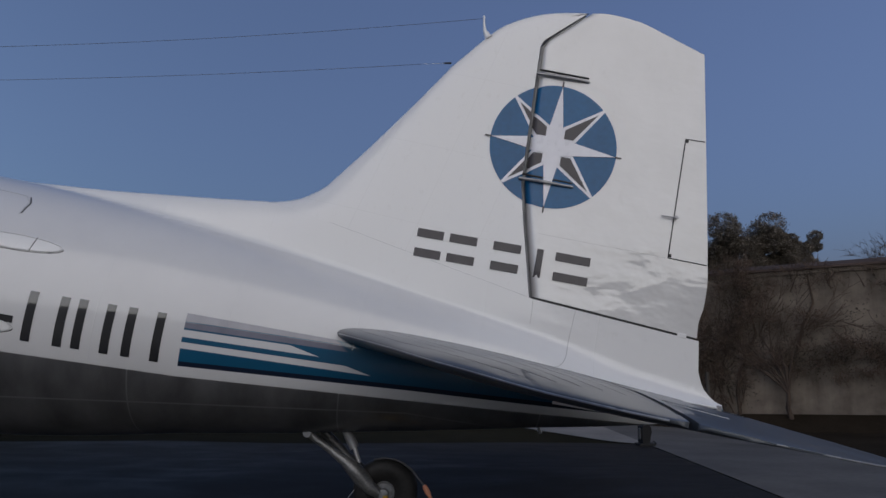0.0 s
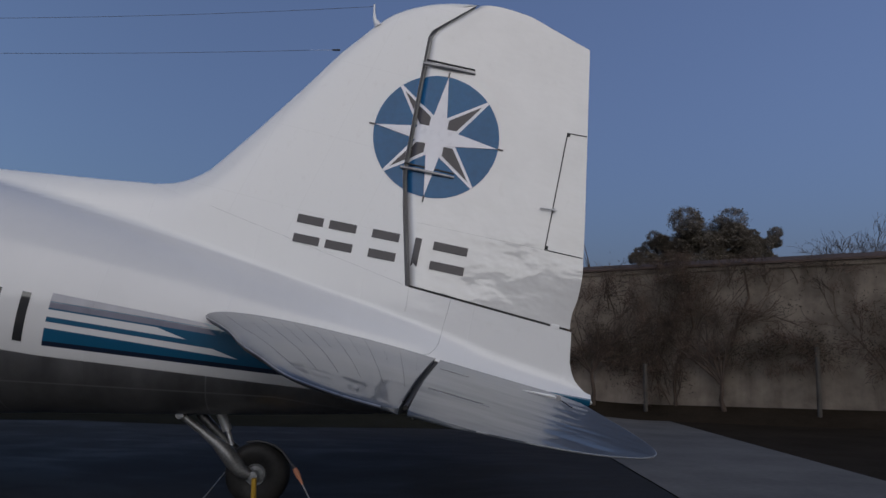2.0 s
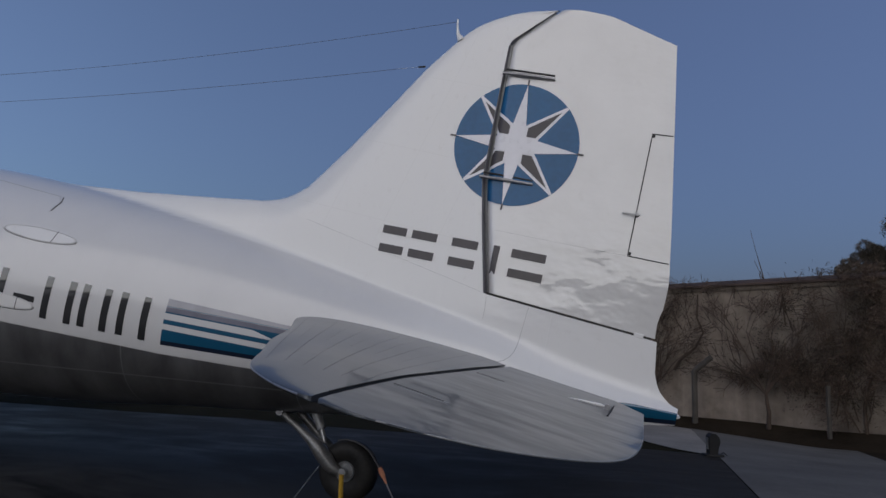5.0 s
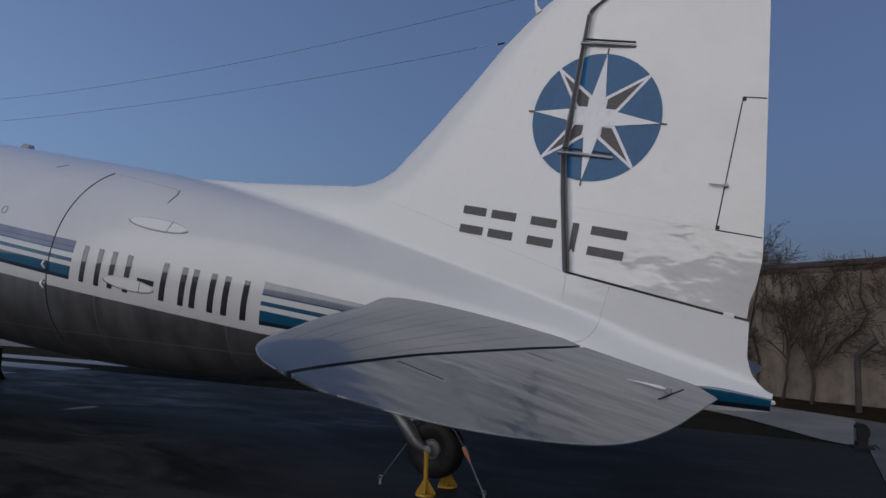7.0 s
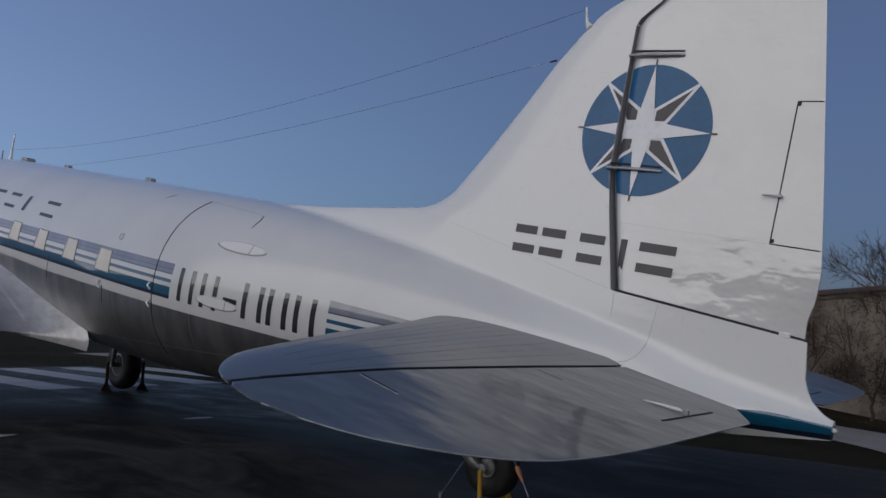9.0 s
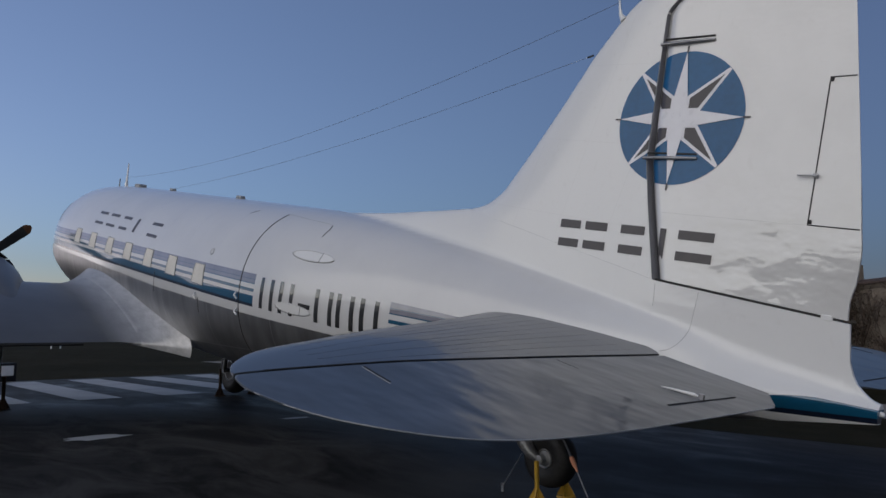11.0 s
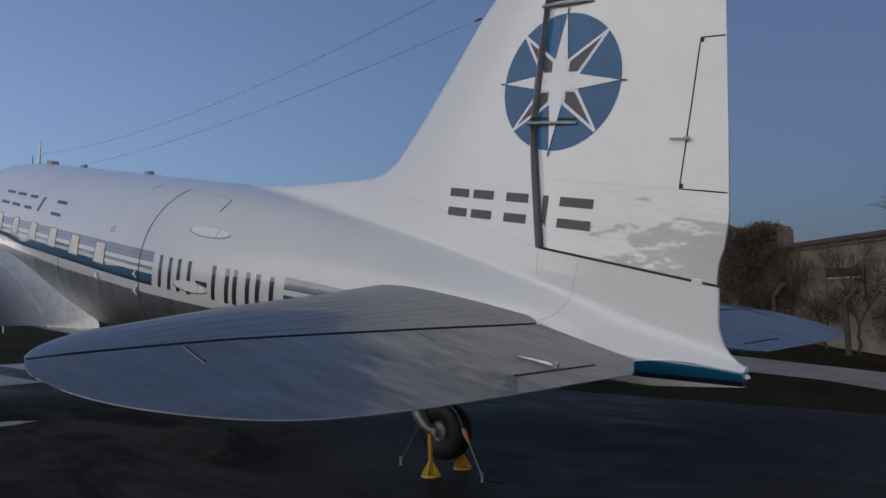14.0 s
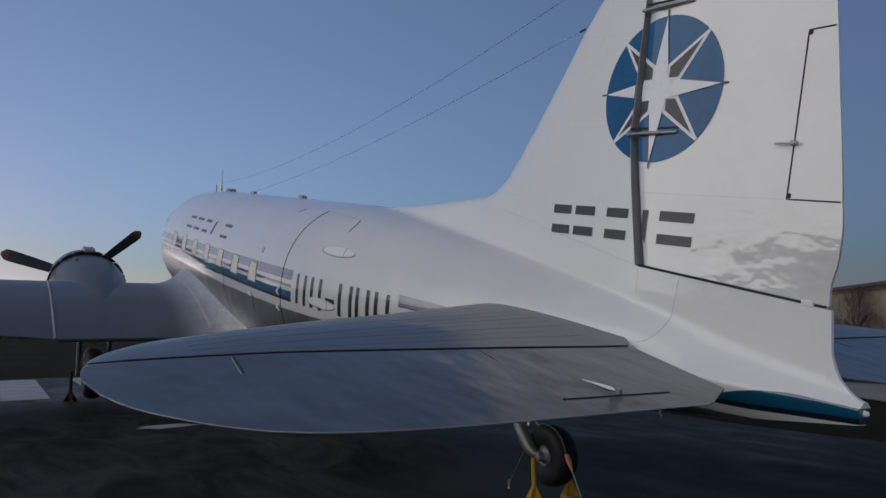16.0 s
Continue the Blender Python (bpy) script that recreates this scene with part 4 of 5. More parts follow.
# rudder fittings
for z in (4.535, 3.435):
    for s in (-1, 1):
        rod("hinge_bracket", [(0.66, s * (fin_w(0.66, z) + 0.02), z), (0.9, s * (fin_w(0.9, z) + 0.03), z + 0.003), (1.2, s * (fin_w(1.2, z) + 0.012), z + 0.006)], [0.016, 0.018, 0.014], M["steel"], rudder, "steel hinge bracket", 8)
        rod("bracket_slot", [(0.69, s * (fin_w(0.69, z) + 0.002), z + 0.05), (1.19, s * (fin_w(1.19, z) + 0.0), z + 0.045)], 0.010, M["seam"], rudder)
for s in (-1, 1):
    skin_line("tab_gap", [(tail_x(4.14) - 0.01, 4.14), (2.235, 4.135), (2.225, 2.92), (tail_x(2.93) - 0.01, 2.915)], 0.012, M["seam"], rudder, fin_face, 0.004, side=s)
    for hx, hz in ((2.25, 4.115), (2.24, 2.945)):
        bm = bmesh.new()
        box(bm, (0.028, 0.012, 0.034), Matrix.Translation((hx, s * (fin_w(hx, hz) + 0.004), hz)), 0.003)
        part("tab_hinge", bm, M["seam"], rudder, "small black tab hinge")
    rod("tab_rod", [(2.10, s * 0.075, 3.32), (2.27, s * 0.075, 3.325)], 0.008, M["chrome"], rudder, "tab control rod")
    part_bm = bmesh.new()
    box(part_bm, (0.03, 0.06, 0.036), Matrix.Translation((2.24, s * 0.055, 3.325)), 0.008)
    part("tab_horn", part_bm, M["steel"], rudder)

# ---------------------------------------------------------------- tailplane
STAB_Z = 1.643
stab_le = curve([(0, -1.03), (0.8, -0.66), (2.0, -0.10), (2.9, 0.25), (3.5, 0.53), (4.07, 0.80), (4.33, 1.04), (4.45, 1.24), (4.50, 1.42), (4.515, 1.54)])
stab_te = curve([(0, 2.625), (2.6, 2.625), (3.0, 2.615), (3.3, 2.595), (3.56, 2.56), (3.8, 2.49), (4.0, 2.38), (4.15, 2.26), (4.32, 2.08), (4.42, 1.91), (4.48, 1.74), (4.515, 1.56)])


def stab_h(x, y):
    a, b = stab_le(y), stab_te(y)
    c = b - a
    u = min(1.0, max(0.0, (x - a) / c))
    if y > 3.4:
        c = (stab_te(3.4) - stab_le(3.4)) * max(0.0, 1 - (y - 3.4) / 1.13) ** 0.7
    return 5 * 0.050 * c * (1.45 - 0.95 * u) * (0.2969 * math.sqrt(u) - 0.126 * u - 0.3516 * u**2 + 0.2843 * u**3 - 0.1015 * u**4) + 0.003


def stab_up(x, y):
    return stab_h(x, y) * (1.0 + 0.10 * smooth01(0.8, 2.0, y) - 0.20 * smooth01(0.7, 1.4, x))


def stab_down(x, y):
    return stab_h(x, y) * (1 + 0.35 * smooth01(3.3, 4.1, y) * smooth01(0.9, 1.5, x))


def stab_hinge(y):
    return 1.41 - 0.018 * y


def stab_z(x):
    return STAB_Z - 0.040 * max(0.0, x - 1.36)


span = steps(0.0, 3.6, 36)[:-1] + steps(3.6, 4.3, 14)[:-1] + steps(4.3, 4.50, 16) + [4.51]
for s in (-1, 1):
    rows = []
    for y in span:
        if stab_le(y) > stab_hinge(y) - 0.03:
            break
        a, b = stab_le(y), min(stab_hinge(y), stab_te(y)) - 0.018 - 1.6 * max(0.0, 0.56 - y)
        xs = [a + (b - a) * (j / 20) ** 1.7 for j in range(21)]
        rows.append([(x, s * y, stab_z(x) + stab_up(x, y)) for x in xs] + [(x, s * y, stab_z(x) - stab_down(x, y)) for x in reversed(xs[1:])])
    stab = shape("stabilizer", *grid(rows, closed=True, caps=True), M["stab"], airplane, "silver tailplane half", weld=True)
    rows = []
    for y in [0.60, 0.63, 0.66, 0.69, 0.72, 0.76, 0.80, 0.85, 0.90, 0.95] + [1.0 + (4.51 - 1.0) * (1 - (1 - i / 64) ** 1.5) for i in range(65)]:
        a, b = max(stab_hinge(y) + 0.018 + 0.010 * smooth01(3.9, 1.5, y), stab_le(y)), stab_te(y)
        inner = 1.42 + (y - 0.60) * 8.1 if y < 0.72 else 2.39 + (y - 0.72) * 0.59
        b = min(b, max(a + 0.01, inner))
        xs = [a + (b - a) * j / 22 for j in range(23)]
        rows.append([(x, s * y, stab_z(x) + stab_up(x, y)) for x in xs] + [(x, s * y, stab_z(x) - stab_down(x, y)) for x in reversed(xs)])
    elevator = shape("elevator", *grid(rows, closed=True, caps=True), M["elev"], airplane, "silver fabric elevator with rippled skin", weld=True)
    rod("edge_bead", [(stab_te(y) - 0.002, s * y, stab_z(stab_te(y))) for y in steps(1.14, 4.505, 60)], 0.004, M["grey"], elevator, "bright trailing edge strip", 6)
    # dark rod fills the gap and stands for the shade down in it
    rod("hinge_gap", [(stab_hinge(y), s * y, STAB_Z) for y in steps(0.63, 4.32, 30)], [min(0.035, stab_up(stab_hinge(y), y) * 0.55) for y in steps(0.63, 4.32, 30)], M["seam"], stab, "dark elevator hinge gap", 8)
    rod("leading_boot", [(stab_le(y) + 0.004, s * y, STAB_Z) for y in steps(0.75, 4.45, 60)], 0.006, M["steel"], stab, "bright leading edge strip", 6)
    # tab control
    top = lambda x, y, d=0.0: (x, s * y, stab_z(x) + stab_up(x, y) + d)
    rod("tab_slot", [top(2.395, 1.25, 0.0), top(2.39, 1.65, 0.0), top(2.385, 2.10, 0.0)], 0.007, M["seam"], elevator)
    if s < 0:
        rod("tab_fairing", [top(2.08, 1.69, 0.0), top(2.18, 1.68, 0.009), top(2.31, 1.66, 0.016), top(2.34, 1.66, 0.016)], [0.003, 0.008, 0.013, 0.005], M["white"], elevator, "small white tab fairing", 8)
        bm = bmesh.new()
        box(bm, (0.04, 0.022, 0.045), Matrix.Translation(top(2.36, 1.65, 0.015)), 0.006)
        part("tab_horn", bm, M["steel"], elevator)
    rod("horn_slot", [top(1.40, 3.715, -0.005), top(1.67, 3.735, -0.005)], 0.010, M["seam"], elevator, "dark slot behind the horn")
    rod("slot_lip", [top(1.40, 3.731, 0.0), top(1.70, 3.751, 0.0)], 0.0035, M["grey"], elevator, "thin pale lip")
    rod("drain_slot", [top(1.44, 2.045, -0.001), top(1.65, 2.06, -0.001)], 0.003, M["seam"], elevator, "short dark slot")
    # dark line put in for the shade along the stabilizer's rear lip
    rod("hinge_lip_shade", [top(stab_hinge(y) - 0.018, y, -0.002) for y in steps(0.60, 4.30, 40)], 0.0045, M["seam"], stab, "dark strip along the hinge gap", 6)
    # creases fanning out from the root, long and short by turns
    for k in range(12):
        x0, x1, last = -0.36 + 0.145 * k, 0.80 + 0.05 * k, (2.8 if k % 2 else 3.9)
        ys = [y for y in steps(0.75, last, 12) if stab_le(y) + 0.04 < x0 + (x1 - x0) * (y - 1.2) / 2.75 < stab_hinge(y) - 0.04]
        if len(ys) > 2:
            rod("skin_seam", [top(x0 + (x1 - x0) * (y - 1.2) / 2.75, y, 0.0) for y in ys], 0.0006 if k % 2 else 0.0010, M["grey_wire"], stab)

# curved joint at the root of the tailplane, and the lower rudder hinge cover
for s in (-1, 1):
    skin_line("root_seam", [(1.25, 1.68), (1.315, 1.705), (1.355, 1.75), (1.378, 1.81), (1.386, 1.88)], 0.0045, M["grey"], hull, hull_w, 0.0015, "curved grey skin joint", s)
    skin_line("skin_joint", [(1.386, 1.88), (1.39, 1.98), (1.40, 2.10), (1.41, 2.24)], 0.003, M["grey"], hull, hull_w, 0.0008, "faint upright skin joint", s)
    skin_line("skin_joint", [(0.99, 2.26), (1.0, 2.16), (1.0, 2.05)], 0.003, M["grey"], hull, hull_w, 0.0008, "faint upright skin joint", s)
    skin_line("skin_joint", [(x, split_z(x) + 0.004) for x in steps(-1.1, 0.93, 12)], 0.002, M["grey"], hull, hull_w, 0.0008, "riveted joint at the foot of the fin", s)
    skin_line("skin_joint", [(hinge_x(2.93) + 0.12, 2.925), (1.5, 2.92), (2.2, 2.918)], 0.002, M["grey"], rudder, rudder_w, 0.0008, "taped seam across the rudder", s)
bm = bmesh.new()
box(bm, (0.09, 2 * fin_w(2.465, 2.18) + 0.012, 0.045), Matrix.Translation((2.465, 0, split_z(2.465) + 0.011)), 0.006)
part("hinge_cover", bm, M["white"], rudder, "white hinge cover in the gap")

# tail tip fittings
rod("belly_fitting", [(1.26, -0.02, belly_z(1.26) + 0.03), (1.26, -0.02, belly_z(1.26) - 0.03), (1.29, -0.02, belly_z(1.26) - 0.05)], [0.012, 0.016, 0.014], M["white_box"], airplane, "small pale fitting under the tail", 8)
rod("tail_light", [(2.92, 0, 1.545), (2.95, 0, 1.543), (2.962, 0, 1.542)], [0.024, 0.020, 0.006], M["white_box"], airplane, "small white tail light", 10)

# tail wheel
strut = rod("tail_strut", [(-0.89, -0.13, 0.65), (-0.82, -0.13, 0.61), (-0.67, -0.14, 0.545), (-0.50, -0.15, 0.465), (-0.40, -0.16, 0.41), (-0.31, -0.165, 0.34), (-0.22, -0.165, 0.27), (-0.12, -0.16, 0.235)], [0.036, 0.034, 0.036, 0.052, 0.074, 0.080, 0.066, 0.048], M["casting"], airplane, "grey cast tail wheel fork arm", 12)
rod("tail_strut", [(-0.80, 0.10, 0.66), (-0.50, 0.12, 0.45), (-0.30, 0.15, 0.32), (-0.08, 0.15, 0.23)], [0.045, 0.05, 0.06, 0.045], M["casting"], airplane, "grey cast tail wheel fork arm", 12)
rod("pivot_bolt", [(-0.90, -0.19, 0.655), (-0.90, 0.15, 0.655)], 0.04, M["steel"], strut, "", 12)
rod("shock_strut", [(-0.62, -0.06, 0.82), (-0.50, -0.07, 0.665), (-0.44, -0.08, 0.585)], [0.046, 0.048, 0.048], M["grey"], airplane, "grey oleo strut above the tail wheel", 14)
rod("oleo_piston", [(-0.44, -0.08, 0.59), (-0.37, -0.09, 0.46)], 0.024, M["chrome"], airplane, "bright oleo piston", 12)
wheel = empty("tail_wheel")
wheel.parent = airplane
TY = [(-0.090, 0.095), (-0.118, 0.14), (-0.125, 0.20), (-0.120, 0.25), (-0.095, 0.288), (-0.05, 0.306), (0, 0.311), (0.05, 0.306), (0.095, 0.288), (0.120, 0.25), (0.125, 0.20), (0.118, 0.14), (0.090, 0.095)]
shape("tyre", *spun(TY, (-0.085, 0, 0.24), 40), M["rubber"], wheel, "black treaded rubber tyre")
shape("rim", *spun([(-0.085, 0.105), (-0.112, 0.098), (-0.100, 0.08), (-0.125, 0.05), (0.125, 0.05), (0.100, 0.08), (0.112, 0.098), (0.085, 0.105)], (-0.085, 0, 0.24), 32), M["grey"], wheel, "dull grey wheel rim")
shape("hub_cap", *spun([(-0.20, 0.02), (-0.195, 0.045), (-0.12, 0.05), (0.12, 0.05), (0.195, 0.045), (0.20, 0.02)], (-0.085, 0, 0.24), 20), M["grey"], wheel)

# dark wheel well over the tail gear
bm = bmesh.new()
box(bm, (0.40, 0.22, 0.10), pose(-0.70, 0, 0.74, 0, -11, 0), 0.03)
part("wheel_well", bm, M["seam"], airplane, "dark tail wheel well")

# door outline, latches and access plates on the hull
door = skin_line("door_seam", [(-5.02, 2.42), (-5.03, 2.30), (-5.03, 0.25)], 0.022, M["seam"], hull, hull_w, 0.002, "dark cargo door seam")
skin_line("door_top_seam", [(-5.02, 2.43), (-3.85, 2.37), (-3.76, 2.31), (-3.74, 2.18)], 0.006, M["grey"], hull, hull_w, 0.001)
skin_line("door_hook", [(-3.80, 2.36), (-3.74, 2.30), (-3.73, 2.19)], 0.014, M["seam"], hull, hull_w, 0.002)
skin_line("door_hook", [(-5.95, 2.42), (-6.05, 2.36)], 0.014, M["seam"], hull, hull_w, 0.002)
for cx, cz, rx, rz in ((-3.62, 1.93, 0.42, 0.065), (-3.75, 1.20, 0.36, 0.065)):
    skin_line("access_plate", [(cx + rx * math.cos(a), cz + rz * math.sin(a)) for a in (2 * math.pi * i / 28 for i in range(29))], 0.008, M["white_box"], hull, hull_w, 0.005, "pale oval latch plate")
    laid("latch_plate", [(cx + 0.96 * rx * math.cos(a), cz + 0.92 * rz * math.sin(a)) for a in (2 * math.pi * i / 28 for i in range(28))], M["white"], hull, hull_w, 0.006)
    skin_line("latch_rim", [(cx + 1.02 * rx * math.cos(a), cz - 0.008 + 1.05 * rz * math.sin(a)) for a in (-math.pi * i / 14 for i in range(15))], 0.006, M["seam"], hull, hull_w, 0.002)
    skin_line("latch_slot", [(cx + 0.17, cz + 0.06), (cx + 0.16, cz - 0.06)], 0.012, M["seam"], hull, hull_w, 0.006)
skin_line("peephole", [(-6.16 + 0.05 * math.cos(a), 1.70 + 0.045 * math.sin(a)) for a in (2 * math.pi * i / 16 for i in range(17))], 0.014, M["grey"], hull, hull_w, 0.004, "small round grey fitting")
for x, z in ((-5.05, 1.17), (-5.05, 0.93), (-6.4, 0.95)):
    rod("door_handle", [(x - 0.02, -hull_w(x, z) - 0.02, z + 0.06), (x, -hull_w(x, z) - 0.06, z + 0.01), (x + 0.03, -hull_w(x, z) - 0.03, z - 0.04)], 0.014, M["chrome"], hull, "bright door handle", 8)
skin_line("skin_drain", [(-6.35, 0.95), (-6.37, 0.70)], 0.012, M["seam"], hull, hull_w, 0.002)
skin_line("skin_drain", [(-8.2, 1.12), (-8.22, 0.75)], 0.012, M["seam"], hull, hull_w, 0.002)

# cabin windows with cream blinds
for side in (-1, 1):
    for k in range(7):
        x = -6.40 - 1.10 * k
        f = [(x - 0.22, 1.155), (x + 0.20, 1.155), (x + 0.17, 1.475), (x - 0.17, 1.475)]
        win = laid("cabin_window", f, M["blind"], hull, hull_w, 0.005, side, "cabin window with cream blind drawn")
        ring = f + f[:1]
        skin_line("window_frame", ring, 0.018, M["grey"], win, hull_w, 0.008, side=side)
# cockpit glazing
for side in (-1, 1):
    for x0, x1, za, zb in ((-15.55, -15.15, 1.50, 1.95), (-15.95, -15.60, 1.50, 1.92)):
        laid("cockpit_window", [(x0, za), (x1, za), (x1, zb), (x0, zb)], M["black_ink"], hull, hull_w, 0.005, side, "dark cockpit side window")

# fittings along the crown
rod("antenna_mast", [(-14.2, 0, 2.46), (-14.2, 0, 2.80), (-14.2, 0, 3.12)], [0.05, 0.02, 0.014], M["white"], airplane, "white antenna mast", 8)
rod("antenna_peg", [(-14.7, 0, 2.40), (-14.72, 0, 2.72)], [0.02, 0.012], M["grey"], airplane, "", 8)
for x, r, h in ((-13.2, 0.14, 0.09), (-11.2, 0.075, 0.07), (-7.95, 0.085, 0.075)):
    bm = bmesh.new()
    box(bm, (r * 2.2, r * 1.4, h), Matrix.Translation((x, 0, crown_z(x) + h / 2 - 0.02)), h * 0.35)
    part("crown_fitting", bm, M["grey"], airplane, "small grey fitting on the crown")

# aerials from the fin to the crown
mast = rod("fin_mast", [(0.12, 0, 4.86), (0.065, 0, 4.93), (0.045, 0, 5.0), (0.03, 0, 5.085)], [0.045, 0.02, 0.012, 0.010], M["white"], airplane, "white aerial mast on the fin", 8)


def aerial(a, b, sag):
    pts = []
    for f in steps(0, 1, 24):
        p = Vector(a).lerp(Vector(b), f)
        pts.append(p + Vector((0, 0, -sag * 4 * f * (1 - f))))
    return rod("aerial_wire", pts, 0.0023, M["grey_wire"], airplane, "thin dark aerial wire", 5)


aerial((0.03, 0, 5.06), (-14.22, 0, 2.76), 0.36)
aerial((-0.52, 0, 4.472), (-11.2, 0, 2.62), 0.15)
rod("wire_insulator", [(-0.215, 0, 4.535), (-0.29, 0, 4.52)], 0.010, M["seam"], airplane, "small dark wire fitting", 8)
rod("wire_insulator", [(-0.29, 0, 4.52), (-0.52, 0, 4.472)], 0.002, M["chrome"], airplane, "thin pale insulator cord", 6)

# ---------------------------------------------------------------- wings
WING_LE, WING_TE, WING_TZ = -12.55, -8.1, -0.12


def wing_row(y, n=26):
    """One chordwise section: constant inner panel, tapering outer panel, with a fillet at the root."""
    a, b = WING_LE, WING_TE
    lift, t = 0.0, 0.155
    if y > 4.05:
        f = (y - 4.05) / 11.0
        a, b = WING_LE + 3.0 * f, WING_TE - 0.35 * f
        lift, t = (y - 4.05) * 0.085, 0.155 - 0.07 * f
        if y > 14.2:
            g = math.sqrt(max(0.0, 1 - ((y - 14.2) / 0.86) ** 2))
            mid = (a + b) / 2
            a, b, t = mid + (a - mid) * (0.12 + 0.88 * g), mid + (b - mid) * (0.12 + 0.88 * g), t * (0.3 + 0.7 * g)
    root = max(0.0, (1.95 - y) / 0.85)
    b += 0.55 * root**2
    c = b - a
    up, down = [], []
    for j in range(n + 1):
        u = (1 - math.cos(math.pi * j / n)) / 2
        h = 5 * t * (0.2969 * math.sqrt(u) - 0.126 * u - 0.3516 * u**2 + 0.2843 * u**3 - 0.1036 * u**4) * min(c, 4.45)
        camber = 0.02 * c * 4 * u * (1 - u)
        zc = WING_TZ + lift + 0.034 * c * (1 - u) + camber
        fil = 0.62 * root**2.2 * (1 - u) ** 0.5 * (1 if u > 0.02 else 0.5)
        up.append((a + c * u, zc + h + fil))
        down.append((a + c * u, zc - h - 0.1 * root))
    return up, down


for s in (-1, 1):
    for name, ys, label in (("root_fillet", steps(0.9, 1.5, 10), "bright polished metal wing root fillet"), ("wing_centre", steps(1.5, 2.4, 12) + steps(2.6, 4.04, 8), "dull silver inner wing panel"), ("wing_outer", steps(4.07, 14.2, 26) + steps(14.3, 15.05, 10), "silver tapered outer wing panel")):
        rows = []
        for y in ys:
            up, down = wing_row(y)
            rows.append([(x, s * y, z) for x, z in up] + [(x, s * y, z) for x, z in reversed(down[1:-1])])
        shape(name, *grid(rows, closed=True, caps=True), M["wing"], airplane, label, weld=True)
    up, down = wing_row(4.05)
    rod("joint_strap", [(x, s * 4.055, z + 0.006) for x, z in up[2:]], 0.022, M["grey"], airplane, "raised joint strap across the wing", 6)
    rod("trailing_flap_gap", [(WING_TE - 0.02, s * y, WING_TZ - 0.03) for y in steps(2.4, 4.0, 4)], 0.03, M["seam"], airplane)

    # nacelle, cowling and propeller
    ny, nz = s * 3.12, 0.02
    prof = [(-15.05, 0.50), (-15.08, 0.62), (-15.0, 0.72), (-14.7, 0.78), (-14.3, 0.80), (-13.85, 0.80)]
    cowl = shape("engine_cowling", *spun(prof, (0, ny, nz), 40, "x"), M["wing"], airplane, "rounded silver engine cowling")
    flap_rows = []
    for k in range(16):
        a0, a1 = 2 * math.pi * (k + 0.06) / 16, 2 * math.pi * (k + 0.94) / 16
        ring = []
        for x, r in ((-13.86, 0.81), (-13.58, 0.86), (-13.58, 0.83), (-13.86, 0.79)):
            ring.append([(x, ny + r * math.cos(a), nz + r * math.sin(a)) for a in steps(a0, a1, 3)])
        shape("cowl_flap", *grid(ring + ring[:1]), M["black_ink"], cowl, "dark open cowl flap")
    nac = [(-13.9, 0.74), (-13.5, 0.77), (-12.8, 0.74), (-12.0, 0.64), (-11.0, 0.46), (-10.2, 0.28), (-9.5, 0.10), (-9.3, 0.02)]
    rows = []
    for x, r in nac:
        cz = nz + 0.06 * smooth01(-13.5, -9.5, x)
        rows.append([(x, ny + 1.08 * r * math.cos(a), cz + r * math.sin(a) * (1.0 if math.sin(a) > 0 else 0.8)) for a in (2 * math.pi * i / 32 for i in range(32))])
    nacelle = shape("engine_nacelle", *grid(rows, closed=True, caps=True), M["wing"], airplane, "smooth silver nacelle fairing")
    vent = [(x, ny + 1.08 * r * math.cos(radians(112)), nz + 0.02 + r * math.sin(radians(112))) for x, r in ((-12.95, 0.745), (-12.87, 0.743), (-12.80, 0.740))]
    rod("vent", vent, [0.012, 0.03, 0.012], M["seam"], nacelle, "small dark vent", 8)
    bm = bmesh.new()
    box(bm, (0.45, 0.26, 0.11), Matrix.Translation((-13.75, ny, nz + 0.87)), 0.04)
    part("air_scoop", bm, M["grey"], cowl, "grey intake scoop")
    shape("spinner_hub", *spun([(-15.75, 0.02), (-15.70, 0.12), (-15.45, 0.17), (-15.05, 0.19)], (0, ny, nz), 20, "x"), M["grey"], cowl, "grey propeller hub")
    for d in (42, 163, 283):
        t = Vector((0, math.cos(radians(d)), math.sin(radians(d))))
        e = Vector((0, -t.z, t.y))
        rows_b, rows_t = [], []
        for f in steps(0.08, 1.0, 20):
            r = 1.87 * f
            w = 0.105 * (0.55 + 0.9 * smooth01(0.05, 0.45, f)) * (1 if f < 0.9 else math.sqrt(max(0.03, 1 - ((f - 0.9) / 0.1) ** 2 * 0.93)))
            tw = radians(62 - 42 * f)
            ch = e * math.cos(tw) + Vector((1, 0, 0)) * math.sin(tw)
            th = e * -math.sin(tw) + Vector((1, 0, 0)) * math.cos(tw)
            th_r = 0.05 * (1 - f) + 0.012
            c0 = Vector((-15.42, ny, nz)) + t * r
            ring = [c0 + ch * w * math.cos(a) + th * th_r * math.sin(a) for a in (2 * math.pi * i / 12 for i in range(12))]
            if f <= 0.921:
                rows_b.append(ring)
            if f >= 0.90:
                rows_t.append(ring)
        blade = shape("propeller_blade", *grid(rows_b, closed=True, caps=True), M["blade"], airplane, "black propeller blade with orange tip")
        shape("blade_tip", *grid(rows_t, closed=True, caps=True), M["tip"], blade, "orange blade tip")

    # main landing gear
    gear_x, gear_z = -13.05, -1.93
    ny = s * 2.93
    gear = empty("main_gear")
    gear.parent = airplane
